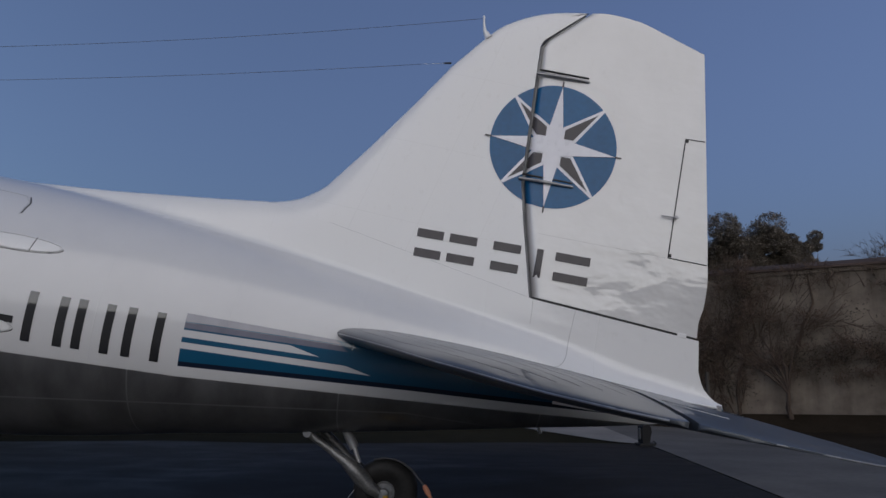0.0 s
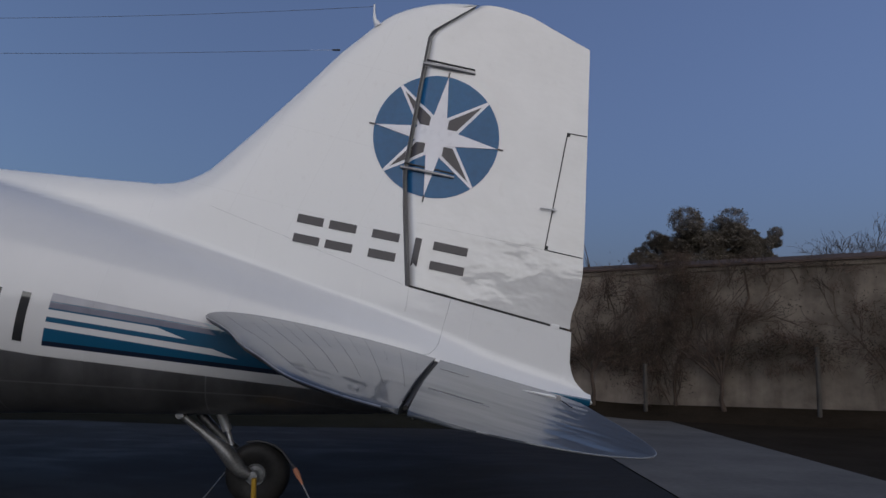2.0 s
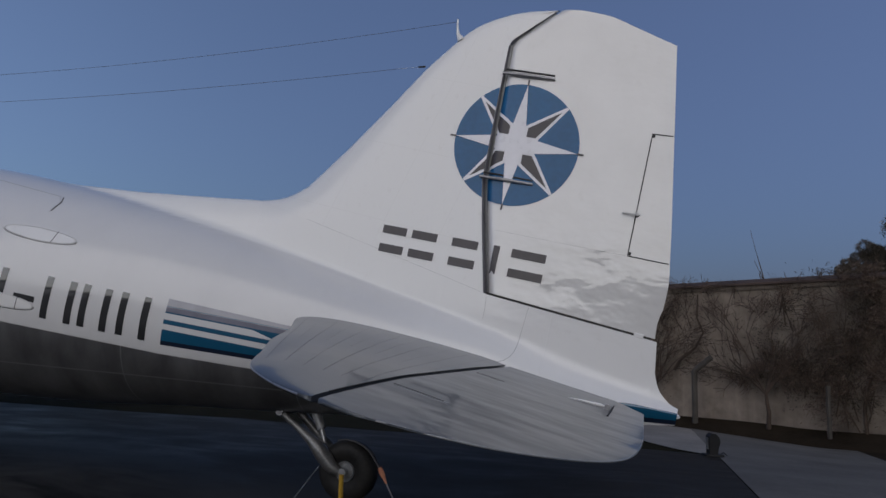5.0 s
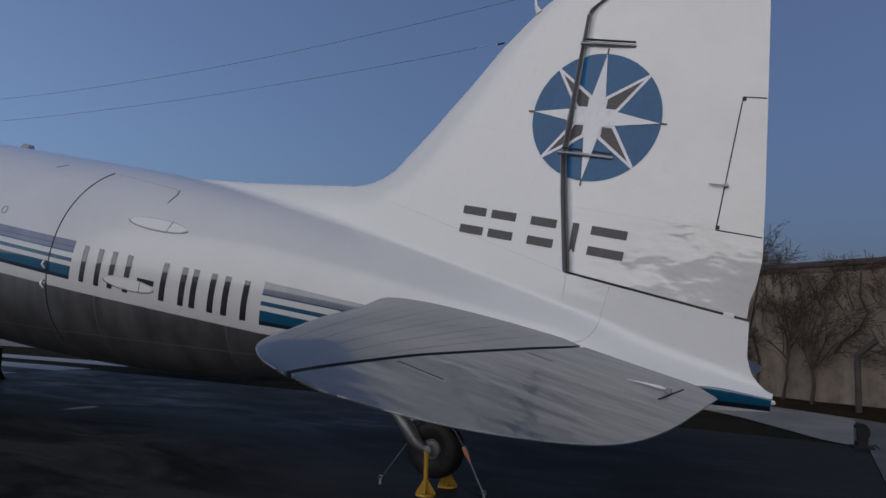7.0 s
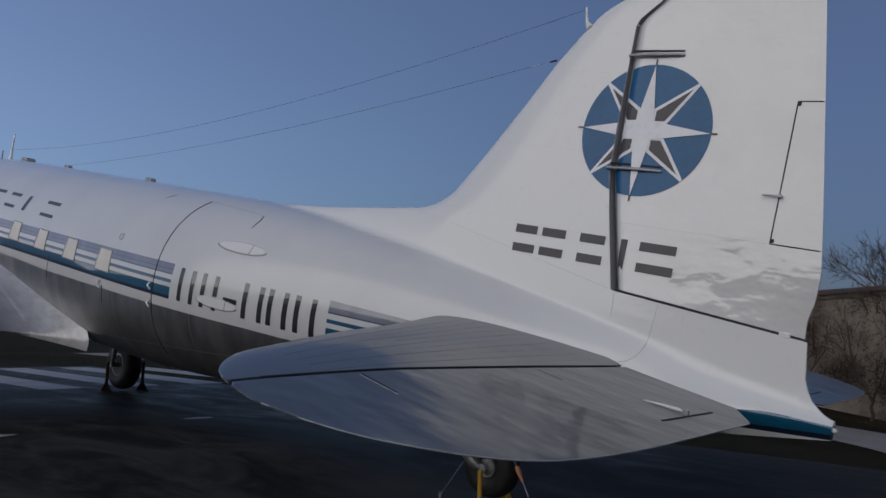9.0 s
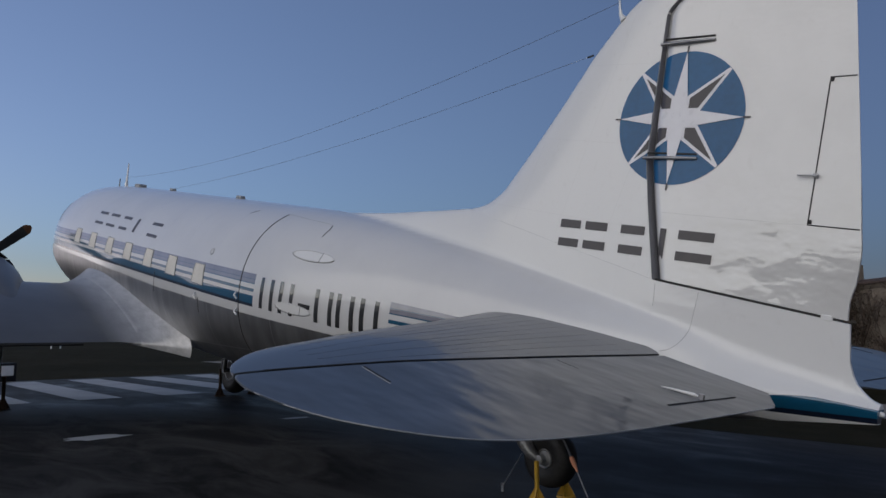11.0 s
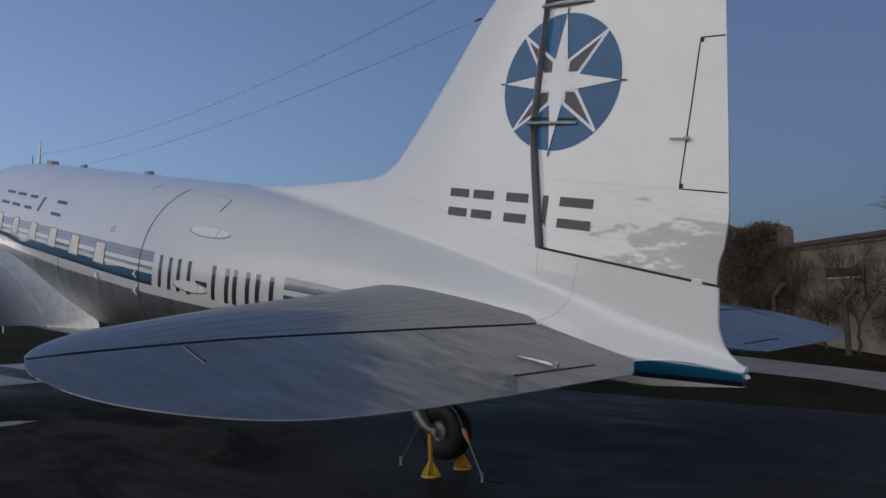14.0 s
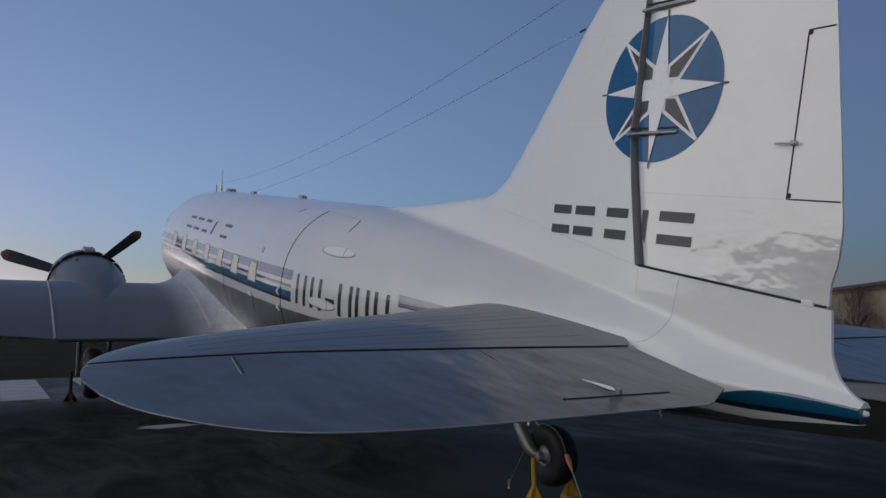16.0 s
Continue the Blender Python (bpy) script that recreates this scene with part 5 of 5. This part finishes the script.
    tyre = [(-0.17, 0.30), (-0.205, 0.38), (-0.20, 0.48), (-0.15, 0.56), (-0.07, 0.595), (0, 0.60), (0.07, 0.595), (0.15, 0.56), (0.20, 0.48), (0.205, 0.38), (0.17, 0.30)]
    shape("tyre", *spun(tyre, (gear_x, ny, gear_z), 36), M["rubber"], gear, "large black main tyre")
    shape("rim", *spun([(-0.15, 0.30), (-0.18, 0.27), (-0.13, 0.10), (0.13, 0.10), (0.18, 0.27), (0.15, 0.30)], (gear_x, ny, gear_z), 28), M["grey"], gear)
    for e in (-0.32, 0.32):
        rod("oleo_leg", [(gear_x, ny + e, gear_z), (gear_x + 0.05, ny + e, gear_z + 0.8), (gear_x + 0.35, ny + e, -0.15)], [0.05, 0.06, 0.085], M["grey"], gear, "grey oleo leg", 10)
        rod("drag_strut", [(gear_x + 0.1, ny + e, gear_z + 0.75), (gear_x + 1.0, ny + e, gear_z + 1.35), (gear_x + 2.2, ny + e, -0.25)], 0.04, M["grey"], gear, "", 8)
    rod("axle", [(gear_x, ny - 0.36, gear_z), (gear_x, ny + 0.36, gear_z)], 0.06, M["steel"], gear, "", 12)
    rod("cross_brace", [(gear_x + 0.12, ny - 0.34, gear_z + 0.80), (gear_x + 0.16, ny + 0.34, gear_z + 1.10)], 0.035, M["chrome"], gear, "bright cross brace", 8)
    rod("cross_brace", [(gear_x + 0.16, ny - 0.34, gear_z + 1.10), (gear_x + 0.12, ny + 0.34, gear_z + 0.80)], 0.03, M["grey"], gear, "", 8)


# ---------------------------------------------------------------- loose things round the airplane
def axle_stand(x, y, top, material, label, group, k0=1.0):
    """A column with a flared three-finned foot."""
    z0 = fall(x, y) + 0.012
    ob = empty("axle_stand", pose(x, y, z0))
    h = top - z0
    rod("column", [(0, 0, 0.03), (0, 0, h * 0.5), (0, 0, h)], 0.024 * k0, material, ob, "", 12)
    for k in range(4):
        a = radians(90 * k + 20)
        d = Vector((math.cos(a), math.sin(a), 0))
        n = Vector((-d.y, d.x, 0)) * 0.006
        ring = [Vector((0, 0, 0.02)), d * 0.10 * k0 + Vector((0, 0, 0.012)), d * 0.10 * k0 + Vector((0, 0, 0.025)), Vector((0, 0, 0.02)) + d * 0.025 * k0 + Vector((0, 0, min(0.13 * k0, h * 0.45)))]
        verts = [p + n for p in ring] + [p - n for p in ring]
        shape("foot_fin", verts, [(0, 1, 2, 3), (7, 6, 5, 4), (0, 4, 5, 1), (1, 5, 6, 2), (2, 6, 7, 3), (3, 7, 4, 0)], material, ob, smooth=False)
    bm = bmesh.new()
    bmesh.ops.create_cone(bm, cap_ends=True, segments=20, radius1=0.105 * k0, radius2=0.095 * k0, depth=0.02, matrix=Matrix.Translation((0, 0, 0.01)))
    part("base_plate", bm, material, ob)
    return tagged(ob, label, "axle stand", group)


axle_stand(-0.818, 6.97, 0.31, M["yellow"], "yellow painted axle stand under the tail wheel", "tail wheel stands")
axle_stand(-0.80, 7.42, 0.31, M["yellow"], "yellow painted axle stand under the tail wheel", "tail wheel stands")
for yy in (7.23 - 2.93, 7.23 + 2.93):
    for e in (-0.46, 0.46):
        axle_stand(-13.9, yy + e, 0.72, M["rust"], "rusty brown axle stand beside a main wheel", "main wheel stands", 1.6)


def tie_down(name, top, foot, sleeve, label):
    z0 = fall(*foot) + 0.012
    ob = empty(name, pose(foot[0], foot[1], z0))
    o = Vector((foot[0], foot[1], z0))
    a, b = Vector(top) - o, Vector((0, 0, 0.05))
    rod("cord", [b.lerp(a, f) for f in steps(0, 1, 6)], 0.005 if not sleeve else 0.008, M["steel"], ob, "thin pale cord", 6)
    bm = bmesh.new()
    bmesh.ops.create_cone(bm, cap_ends=True, segments=12, radius1=0.018, radius2=0.010, depth=0.06, matrix=Matrix.Translation((0, 0, 0.03)))
    part("ground_peg", bm, M["steel"], ob)
    rod("peg_ring", [(0.02 * math.cos(t), 0.0, 0.07 + 0.02 * math.sin(t)) for t in (2 * math.pi * i / 12 for i in range(13))], 0.006, M["steel"], ob, "", 6)
    if sleeve:
        rod("sleeve", [b.lerp(a, f) for f in steps(0.66, 0.99, 6)], [0.008, 0.014, 0.017, 0.024, 0.026, 0.026, 0.020], M["tag"], ob, "faded orange sleeve", 10)
        up = [(-0.85 + r * math.cos(radians(d)), y, 0.312 + r * math.sin(radians(d))) for d, r, y in ((20, 0.355, 7.12), (38, 0.335, 7.14), (55, 0.322, 7.15), (72, 0.316, 7.15), (90, 0.314, 7.15), (108, 0.314, 7.15))]
        rod("strap", [a] + [Vector(p) - o for p in up], [0.014] + [0.010] * 6, M["grey_wire"], ob, "worn grey strap drawn over the tyre", 8)
    return tagged(ob, label, "tie-down", "tail tie-downs")


tie_down("tie_down", (-1.13, 7.1, 0.34), (-1.456, 7.13), False, "thin pale tie-down cord pegged to the asphalt")
tie_down("tie_down", (-0.47, 7.1, 0.385), (-0.235, 7.1), True, "tie-down cord with faded orange sleeve behind wheel")

rod("ground_cable", [(x, y, fall(x, y) + 0.02) for x, y in ((-0.62, 7.50), (-0.50, 7.36), (-0.36, 7.24), (-0.20, 7.18), (-0.06, 7.2))], 0.008, M["rubber"], None, "", 6)
tagged(bpy.data.objects["ground_cable"], "thin black cable lying on the damp asphalt", "cable")
goal = empty("marker_frame", pose(-82.7, 23.6, 0.0, 0, 0, 15))
for e in (-0.5, 0.5):
    rod("post", [(0, e, 0), (0, e, 1.35)], 0.07, M["white_box"], goal, "", 8)
rod("crossbar", [(0, -0.55, 1.38), (0, 0.55, 1.38)], 0.07, M["white_box"], goal, "", 8)
tagged(goal, "small white frame standing far out on the grass", "marker frame")

# ground floodlight at the corner of the apron
fx, fy = 3.25, 14.4
flood = empty("floodlight", pose(fx, fy, fall(fx, fy) + 0.012, 0, 0, 15) @ Matrix.Scale(0.78, 4))
bm = bmesh.new()
box(bm, (0.42, 0.30, 0.06), Matrix.Translation((0.02, 0, 0.03)), 0.015)
part("base", bm, M["lamp_body"], flood)
prof = [(-0.10, 0.06), (-0.10, 0.46), (-0.04, 0.53), (0.05, 0.52), (0.13, 0.44), (0.15, 0.32), (0.11, 0.20), (0.09, 0.06)]
verts = [(x, -0.12, z) for x, z in prof] + [(x, 0.12, z) for x, z in prof]
n = len(prof)
shape("housing", verts, [tuple(range(n - 1, -1, -1)), tuple(range(n, 2 * n))] + [(i, (i + 1) % n, n + (i + 1) % n, n + i) for i in range(n)], M["lamp_body"], flood, "rounded black housing", smooth=False)
bm = bmesh.new()
box(bm, (0.03, 0.09, 0.26), Matrix.Translation((-0.110, 0, 0.29)), 0.01)
part("lens_panel", bm, M["casting"], flood, "pale front panel")
rod("cable", [(0.2, 0.0, 0.05), (0.28, 0.05, 0.09), (0.33, 0.08, 0.04), (0.38, 0.1, 0.01)], 0.012, M["rubber"], flood, "", 6)
tagged(flood, "black ground floodlight with pale panel beside the apron", "floodlight")

# small box out on the apron's far edge
crate = empty("equipment_box", pose(-24.9, 7.0, 0.0, 0, 0, 12))
bm = bmesh.new()
box(bm, (0.5, 0.62, 0.62), Matrix.Translation((0, 0, 0.31)), 0.03)
part("case", bm, M["lamp_body"], crate)
bm = bmesh.new()
box(bm, (0.02, 0.40, 0.34), Matrix.Translation((0.262, 0, 0.36)), 0.006)
part("door_panel", bm, M["white_box"], crate, "white front panel")
tagged(crate, "dark equipment box with white panel at the asphalt's edge", "equipment box")


# ---------------------------------------------------------------- posts, creepers and trees
def fence_post(s, h, arm):
    """A square-edged concrete post, with or without a cranked arm."""
    b = on_wall(s, 0.55, 0)
    z0 = fall(b.x, b.y)
    ob = empty("fence_post", Matrix.Translation((b.x, b.y, z0)))
    pts = [(0, 0, -0.2), (0.004, 0, h * 0.3), (0, 0, h * 0.6), (0, 0, h * 0.84)]
    if arm:
        pts += [tuple(WALL_D * -(0.10 + 0.42 * f) + Vector((0, 0, h * 0.88 + 0.34 * f))) for f in steps(0, 1, 4)]
    else:
        pts += [(0, 0, h)]
    rod("shaft", pts, 0.085 if arm else 0.058, M["post"], ob, "", 8)
    bm = bmesh.new()
    box(bm, (0.22, 0.22, 0.10), Matrix.Translation((0, 0, 0.03)), 0.02)
    part("footing", bm, M["post"], ob)
    return tagged(ob, "dark concrete fence post with bent arm before the wall" if arm else "short upright concrete post among wall shrubs", "fence post", "fence posts along the wall")


for s, h in POSTS:
    fence_post(s, h, s > 3)


def branches(rnd, start, way, length, radius, depth, out, spread=0.55, wander=0.22, droop=0.0, flat=None, sides=5, leaves=None, split=(2, 3), min_r=0.006):
    """Grow one limb and its forks; collects tubes in out."""
    n = max(3, int(length / 0.22))
    p, d = Vector(start), Vector(way).normalized()
    pts, rad = [p.copy()], [radius]
    for i in range(n):
        d = (d + Vector((rnd.gauss(0, wander), rnd.gauss(0, wander), rnd.gauss(0, wander * 0.7) - droop)) * 0.6).normalized()
        if flat is not None:
            d = (d - flat * d.dot(flat) * 0.8).normalized()
        p = p + d * length / n
        pts.append(p.copy())
        rad.append(max(min_r * 0.6, radius * (1 - 0.55 * (i + 1) / n)))
    out.append(tube(pts, rad, sides, False))
    if leaves is not None and depth <= 1:
        leaves.append((p.copy(), d.copy()))
    if depth > 0:
        for k in range(rnd.randint(*split)):
            i = rnd.randint(max(1, n // 3), n)
            axis = Vector((rnd.gauss(0, 1), rnd.gauss(0, 1), rnd.gauss(0, 1))).normalized()
            nd = (Matrix.Rotation(rnd.uniform(0.5, 1.4) * spread, 3, axis) @ d)
            branches(rnd, pts[i], nd, length * rnd.uniform(0.5, 0.85), max(min_r, rad[i] * 0.68), depth - 1, out, spread, wander, droop, flat, max(3, sides - 1), leaves, split, min_r)


def leaf_cards(rnd, centres, count, reach, size):
    """Many small folded leaves scattered about points."""
    verts, faces = [], []
    for c in centres:
        for _ in range(count):
            o = Vector(c) + Vector((rnd.gauss(0, reach), rnd.gauss(0, reach), rnd.gauss(0, reach * 0.8)))
            a = Vector((rnd.gauss(0, 1), rnd.gauss(0, 1), rnd.gauss(0, 1))).normalized()
            b = a.orthogonal().normalized()
            s = size * rnd.uniform(0.6, 1.4)
            k = len(verts)
            n = a.cross(b) * s * 0.25
            verts += [o - a * s, o + b * s * 0.45 + n, o + a * s, o - b * s * 0.45 + n]
            faces += [(k, k + 1, k + 2), (k, k + 2, k + 3)]
    return verts, faces


def twig_haze(rnd, lobes, origin):
    """Fine twigs crowding a few lobes: along the wall, height, reach along, reach up, how many."""
    verts, faces = [], []
    for ls, lz, rs, rz, count in lobes:
        count = int(count * 0.62)
        knots = [(rnd.gauss(0, 0.5), rnd.gauss(0, 0.5)) for _ in range(max(5, count // 70))]
        for _ in range(count):
            ku, kv = rnd.choice(knots)
            u, v = ku + rnd.gauss(0, 0.13), kv + rnd.gauss(0, 0.13)
            o = on_wall(ls + u * rs, 0.10 + abs(rnd.gauss(0, 0.28)), lz + v * rz) - origin
            d = (WALL_D * (u + rnd.gauss(0, 0.7)) + WALL_N * rnd.gauss(0, 0.35) + Vector((0, 0, v + rnd.gauss(0.2, 0.7)))).normalized()
            side = d.cross(WALL_N if rnd.random() < 0.6 else Vector((rnd.gauss(0, 1), rnd.gauss(0, 1), rnd.gauss(0, 1)))).normalized()
            length, w = rnd.uniform(0.08, 0.34), rnd.uniform(0.003, 0.008)
            bend = Vector((rnd.gauss(0, 1), rnd.gauss(0, 1), rnd.gauss(0, 1))) * 0.12 * length
            k = len(verts)
            verts += [o - side * w, o + side * w, o + d * length * 0.5 + bend + side * w * 0.7, o + d * length * 0.5 + bend - side * w * 0.7, o + d * length]
            faces += [(k, k + 1, k + 2, k + 3), (k + 3, k + 2, k + 4)]
    return verts, faces


def lobe_leaves(rnd, lobes, origin, share, size):
    cs = []
    for ls, lz, rs, rz, count in lobes:
        cs += [on_wall(ls + rnd.gauss(0, 0.42) * rs, 0.10 + abs(rnd.gauss(0, 0.25)), lz + rnd.gauss(0, 0.42) * rz) - origin for _ in range(int(count * share))]
    return leaf_cards(rnd, cs, 3, 0.05, size)


def below(tubes, limit):
    """Drops the shoots that have been clipped along the top of the wall."""
    return [t for t in tubes if max(p[2] for p in t[0]) < limit]


def wall_shrub(s, seed, stems, fork, lobes, out=0.30, leaf_share=0.5, lean=0.0, thick=0.045):
    """A trained shrub: a short trunk, forking limbs, then a haze of fine twigs and a few leaves."""
    rnd = random.Random(seed)
    b = on_wall(s, out, 0)
    origin = Vector((b.x, b.y, fall(b.x, b.y)))
    ob = empty("wall_shrub", Matrix.Translation(origin))
    tubes = []
    room = min(1.0, max(0.4, (wall_top(s) - origin.z - fork) / 3.6))
    foot = [Vector((0, 0, -0.1))]
    for k in range(1, 6):
        foot.append(Vector((0, 0, fork * k / 5)) + WALL_D * (rnd.gauss(0, 0.035) + lean * k / 5) + WALL_N * rnd.gauss(0, 0.02))
    tubes.append(tube(foot, [thick * (1.35 - 0.09 * k) for k in range(6)], 7, False))
    for k in range(stems):
        way = WALL_D * rnd.uniform(-0.75, 0.75) + Vector((0, 0, 1)) + WALL_N * rnd.uniform(-0.08, 0.05)
        branches(rnd, foot[-1], way, rnd.uniform(1.2, 1.9) * room, thick * rnd.uniform(0.55, 0.8), 4, tubes, 0.75, 0.20, -0.02, WALL_N, 6, None, (2, 3), 0.009)
    tubes = below(tubes, wall_top(s) - origin.z - 0.05)
    tagged(shape("branchwork", *merged(tubes), M["bark"], ob), "bare twisting brown stems", kind="stuff")
    if lobes:
        tagged(shape("twig_tangle", *twig_haze(rnd, lobes, origin), M["twig"], ob, smooth=False), "tangle of fine brown twigs", kind="stuff")
        if leaf_share:
            tagged(shape("foliage", *lobe_leaves(rnd, lobes, origin, leaf_share * 0.5, 0.03), M["brown_leaf"], ob, smooth=False), "sparse withered leaves", kind="stuff")
    return tagged(ob, "leafless shrub with tangled brown twigs against the wall", "shrub", "shrubs along the wall")


for args in SHRUBS:
    wall_shrub(*args)


def creeper(seed, lobes, stem):
    rnd = random.Random(seed)
    origin = on_wall(stem[0][0], 0.1, 0)
    ob = empty("creeper", Matrix.Translation(origin))
    pts = [on_wall(s, 0.07 + rnd.uniform(0, 0.08), z) - origin for s, z in stem]
    stems = [tube(pts, [0.05 - 0.035 * i / len(pts) for i in range(len(pts))], 6, False)]
    for ls, lz, rs, rz, count in lobes:
        for _ in range(2 + count // 250):
            start = on_wall(ls + rnd.gauss(0, 0.4) * rs, 0.10, lz - rz * rnd.uniform(0.2, 1.0)) - origin
            way = WALL_D * rnd.uniform(-0.6, 0.6) + Vector((0, 0, 1))
            branches(rnd, start, way, rz * rnd.uniform(0.7, 1.3), 0.022, 3, stems, 0.7, 0.22, -0.02, WALL_N, 5, None, (2, 3), 0.006)
    stems = below(stems, wall_top(stem[0][0]) - origin.z + 0.30)
    tagged(shape("stem", *merged(stems), M["bark"], ob), "twisted woody climbing stems", kind="stuff")
    tagged(shape("twig_tangle", *twig_haze(rnd, lobes, origin), M["twig"], ob, smooth=False), "hanging mass of fine brown shoots", kind="stuff")
    tagged(shape("foliage", *lobe_leaves(rnd, lobes, origin, 0.22, 0.028), M["brown_leaf"], ob, smooth=False), "withered brown leaves", kind="stuff")
    return tagged(ob, "tangled brown creeper hanging down the wall", "creeper", "creepers on the wall")


for args in CREEPERS:
    creeper(*args)


# pillar and niche far along the wall; a dark board is the niche's shade
pillar = empty("wall_pillar", Matrix.Translation(on_wall(15.15, -0.15, wall_top(15.15) - 0.12)))
rot = Matrix.Rotation(math.atan2(WALL_D.y, WALL_D.x), 4, "Z")
bm = bmesh.new()
box(bm, (0.38, 0.40, 0.70), rot @ Matrix.Translation((0, 0, 0.34)), 0.03)
part("shaft", bm, M["coping"], pillar)
bm = bmesh.new()
box(bm, (0.30, 0.32, 0.12), rot @ Matrix.Translation((0, 0, 0.73)), 0.04)
part("cap", bm, M["coping"], pillar, "rounded weathered cap")
tagged(pillar, "short weathered plaster pillar standing on the wall", "pillar")
niche = empty("wall_niche", Matrix.Translation(on_wall(12.6, 0.0, 2.25)))
bm = bmesh.new()
box(bm, (1.34, 0.05, 0.28), rot @ Matrix.Translation((0, 0, 0.02)), 0.01)
part("board", bm, M["bark"], niche, "dark board standing for the shade in the niche")
bm = bmesh.new()
box(bm, (1.36, 0.12, 0.035), rot @ Matrix.Translation((0, 0, -0.15)), 0.008)
part("sill", bm, M["white_box"], niche, "thin pale sill")
rod("pipe", [on_wall(11.78, 0.05, z) - on_wall(12.6, 0.0, 2.25) for z in steps(1.5, 2.45, 4)], 0.03, M["bark"], niche, "dark upright pipe", 8)
tagged(niche, "shallow wall niche with pale sill, its shade a dark board", "opening")


def evergreen(x, y, z0, width, height, seed, trunk_h):
    rnd = random.Random(seed)
    ob = empty("evergreen_tree", Matrix.Translation((x, y, z0)))
    tubes, tips = [], []
    branches(rnd, (0, 0, -0.3), (0, 0, 1), trunk_h, 0.22, 0, tubes, 0.8, 0.08, 0, None, 8, tips, (3, 4), 0.02)
    for k in range(7):
        way = (rnd.uniform(-1, 1), rnd.uniform(-1, 1), rnd.uniform(0.5, 1.2))
        branches(rnd, (0, 0, trunk_h * rnd.uniform(0.8, 0.97)), way, width * 0.26, 0.09, 1, tubes, 0.8, 0.1, 0, None, 6, tips, (2, 3), 0.02)
    shape("trunk", *merged(tubes), M["bark"], ob)
    cs = []
    lobes = [(rnd.uniform(-0.5, 0.5) * width, rnd.uniform(-0.3, 0.3) * width, trunk_h + (height - trunk_h) * rnd.uniform(0.15, 0.9), width * rnd.uniform(0.13, 0.24)) for _ in range(30)]
    lobes.append((0, 0, trunk_h + (height - trunk_h) * 0.55, width * 0.33))
    for lx, ly, lz, lr in lobes:
        for _ in range(int(110 * (lr / width / 0.2) ** 2)):
            v = Vector((rnd.gauss(0, 1), rnd.gauss(0, 1), rnd.gauss(0, 1))).normalized() * lr * rnd.uniform(0.75, 1.0)
            cs.append((lx + v.x, ly + v.y, min(height, lz + v.z * 0.85)))
    shape("crown", *leaf_cards(rnd, cs, 20, width * 0.026, max(0.045, width * 0.014)), M["leaf"], ob, "dense dark evergreen crown", smooth=False)
    return tagged(ob, "dark rounded evergreen tree beyond the wall", "tree", "trees beyond the wall")


def bare_tree(x, y, z0, fork, top, lean, seed, limbs):
    """A trunk that forks low into fanning limbs with many fine twigs."""
    rnd = random.Random(seed)
    ob = empty("bare_tree", Matrix.Translation((x, y, z0)))
    h = fork - z0
    trunk = [Vector((lean * 0.25 * f * f + rnd.gauss(0, 0.03), rnd.gauss(0, 0.03), h * f - 0.2)) for f in steps(0, 1, 6)]
    tubes = [tube(trunk, [0.15 - 0.05 * i / 6 for i in range(7)], 8, False)]
    for k in range(limbs):
        a = (k + 0.5) / limbs * 2 - 1
        way = Vector((a * 1.0 + lean, rnd.uniform(-0.35, 0.35), 1.0 - 0.45 * abs(a)))
        start = trunk[-1].lerp(trunk[-2], rnd.uniform(0, 0.8))
        if limbs > 2:
            branches(rnd, start, way, (top - fork) * rnd.uniform(0.36, 0.50), 0.046, 4, tubes, 0.62, 0.16, -0.02, None, 5, None, (3, 4), 0.008)
        else:
            branches(rnd, start, Vector((-0.22 - 0.1 * k, 0, 1)), (top - fork) * (0.95 - 0.3 * k), 0.022, 1, tubes, 0.35, 0.05, 0, None, 5, None, (1, 2), 0.008)
    shape("trunk", *merged(tubes), M["bark"], ob, "leafless forked limbs")
    return tagged(ob, "leafless tree with fine bare twigs beyond wall", "tree", "trees beyond the wall")


for args in EVERGREENS:
    evergreen(*args)
for args in BARE:
    bare_tree(*args)


def far_woods():
    rnd = random.Random(31)
    cs = []
    for i in range(1500):
        a = radians(rnd.uniform(125, 232))
        r = rnd.uniform(215, 240)
        cs.append((r * math.cos(a), 7 + r * math.sin(a), abs(rnd.gauss(0, 1.2)) + 0.2 + 0.9 * math.sin(a * 23) ** 2))
    return tagged(shape("far_woods", *leaf_cards(rnd, cs, 8, 1.1, 0.8), M["far_wood"], smooth=False), "low dark line of far woods", "woods", kind="stuff")


far_woods()
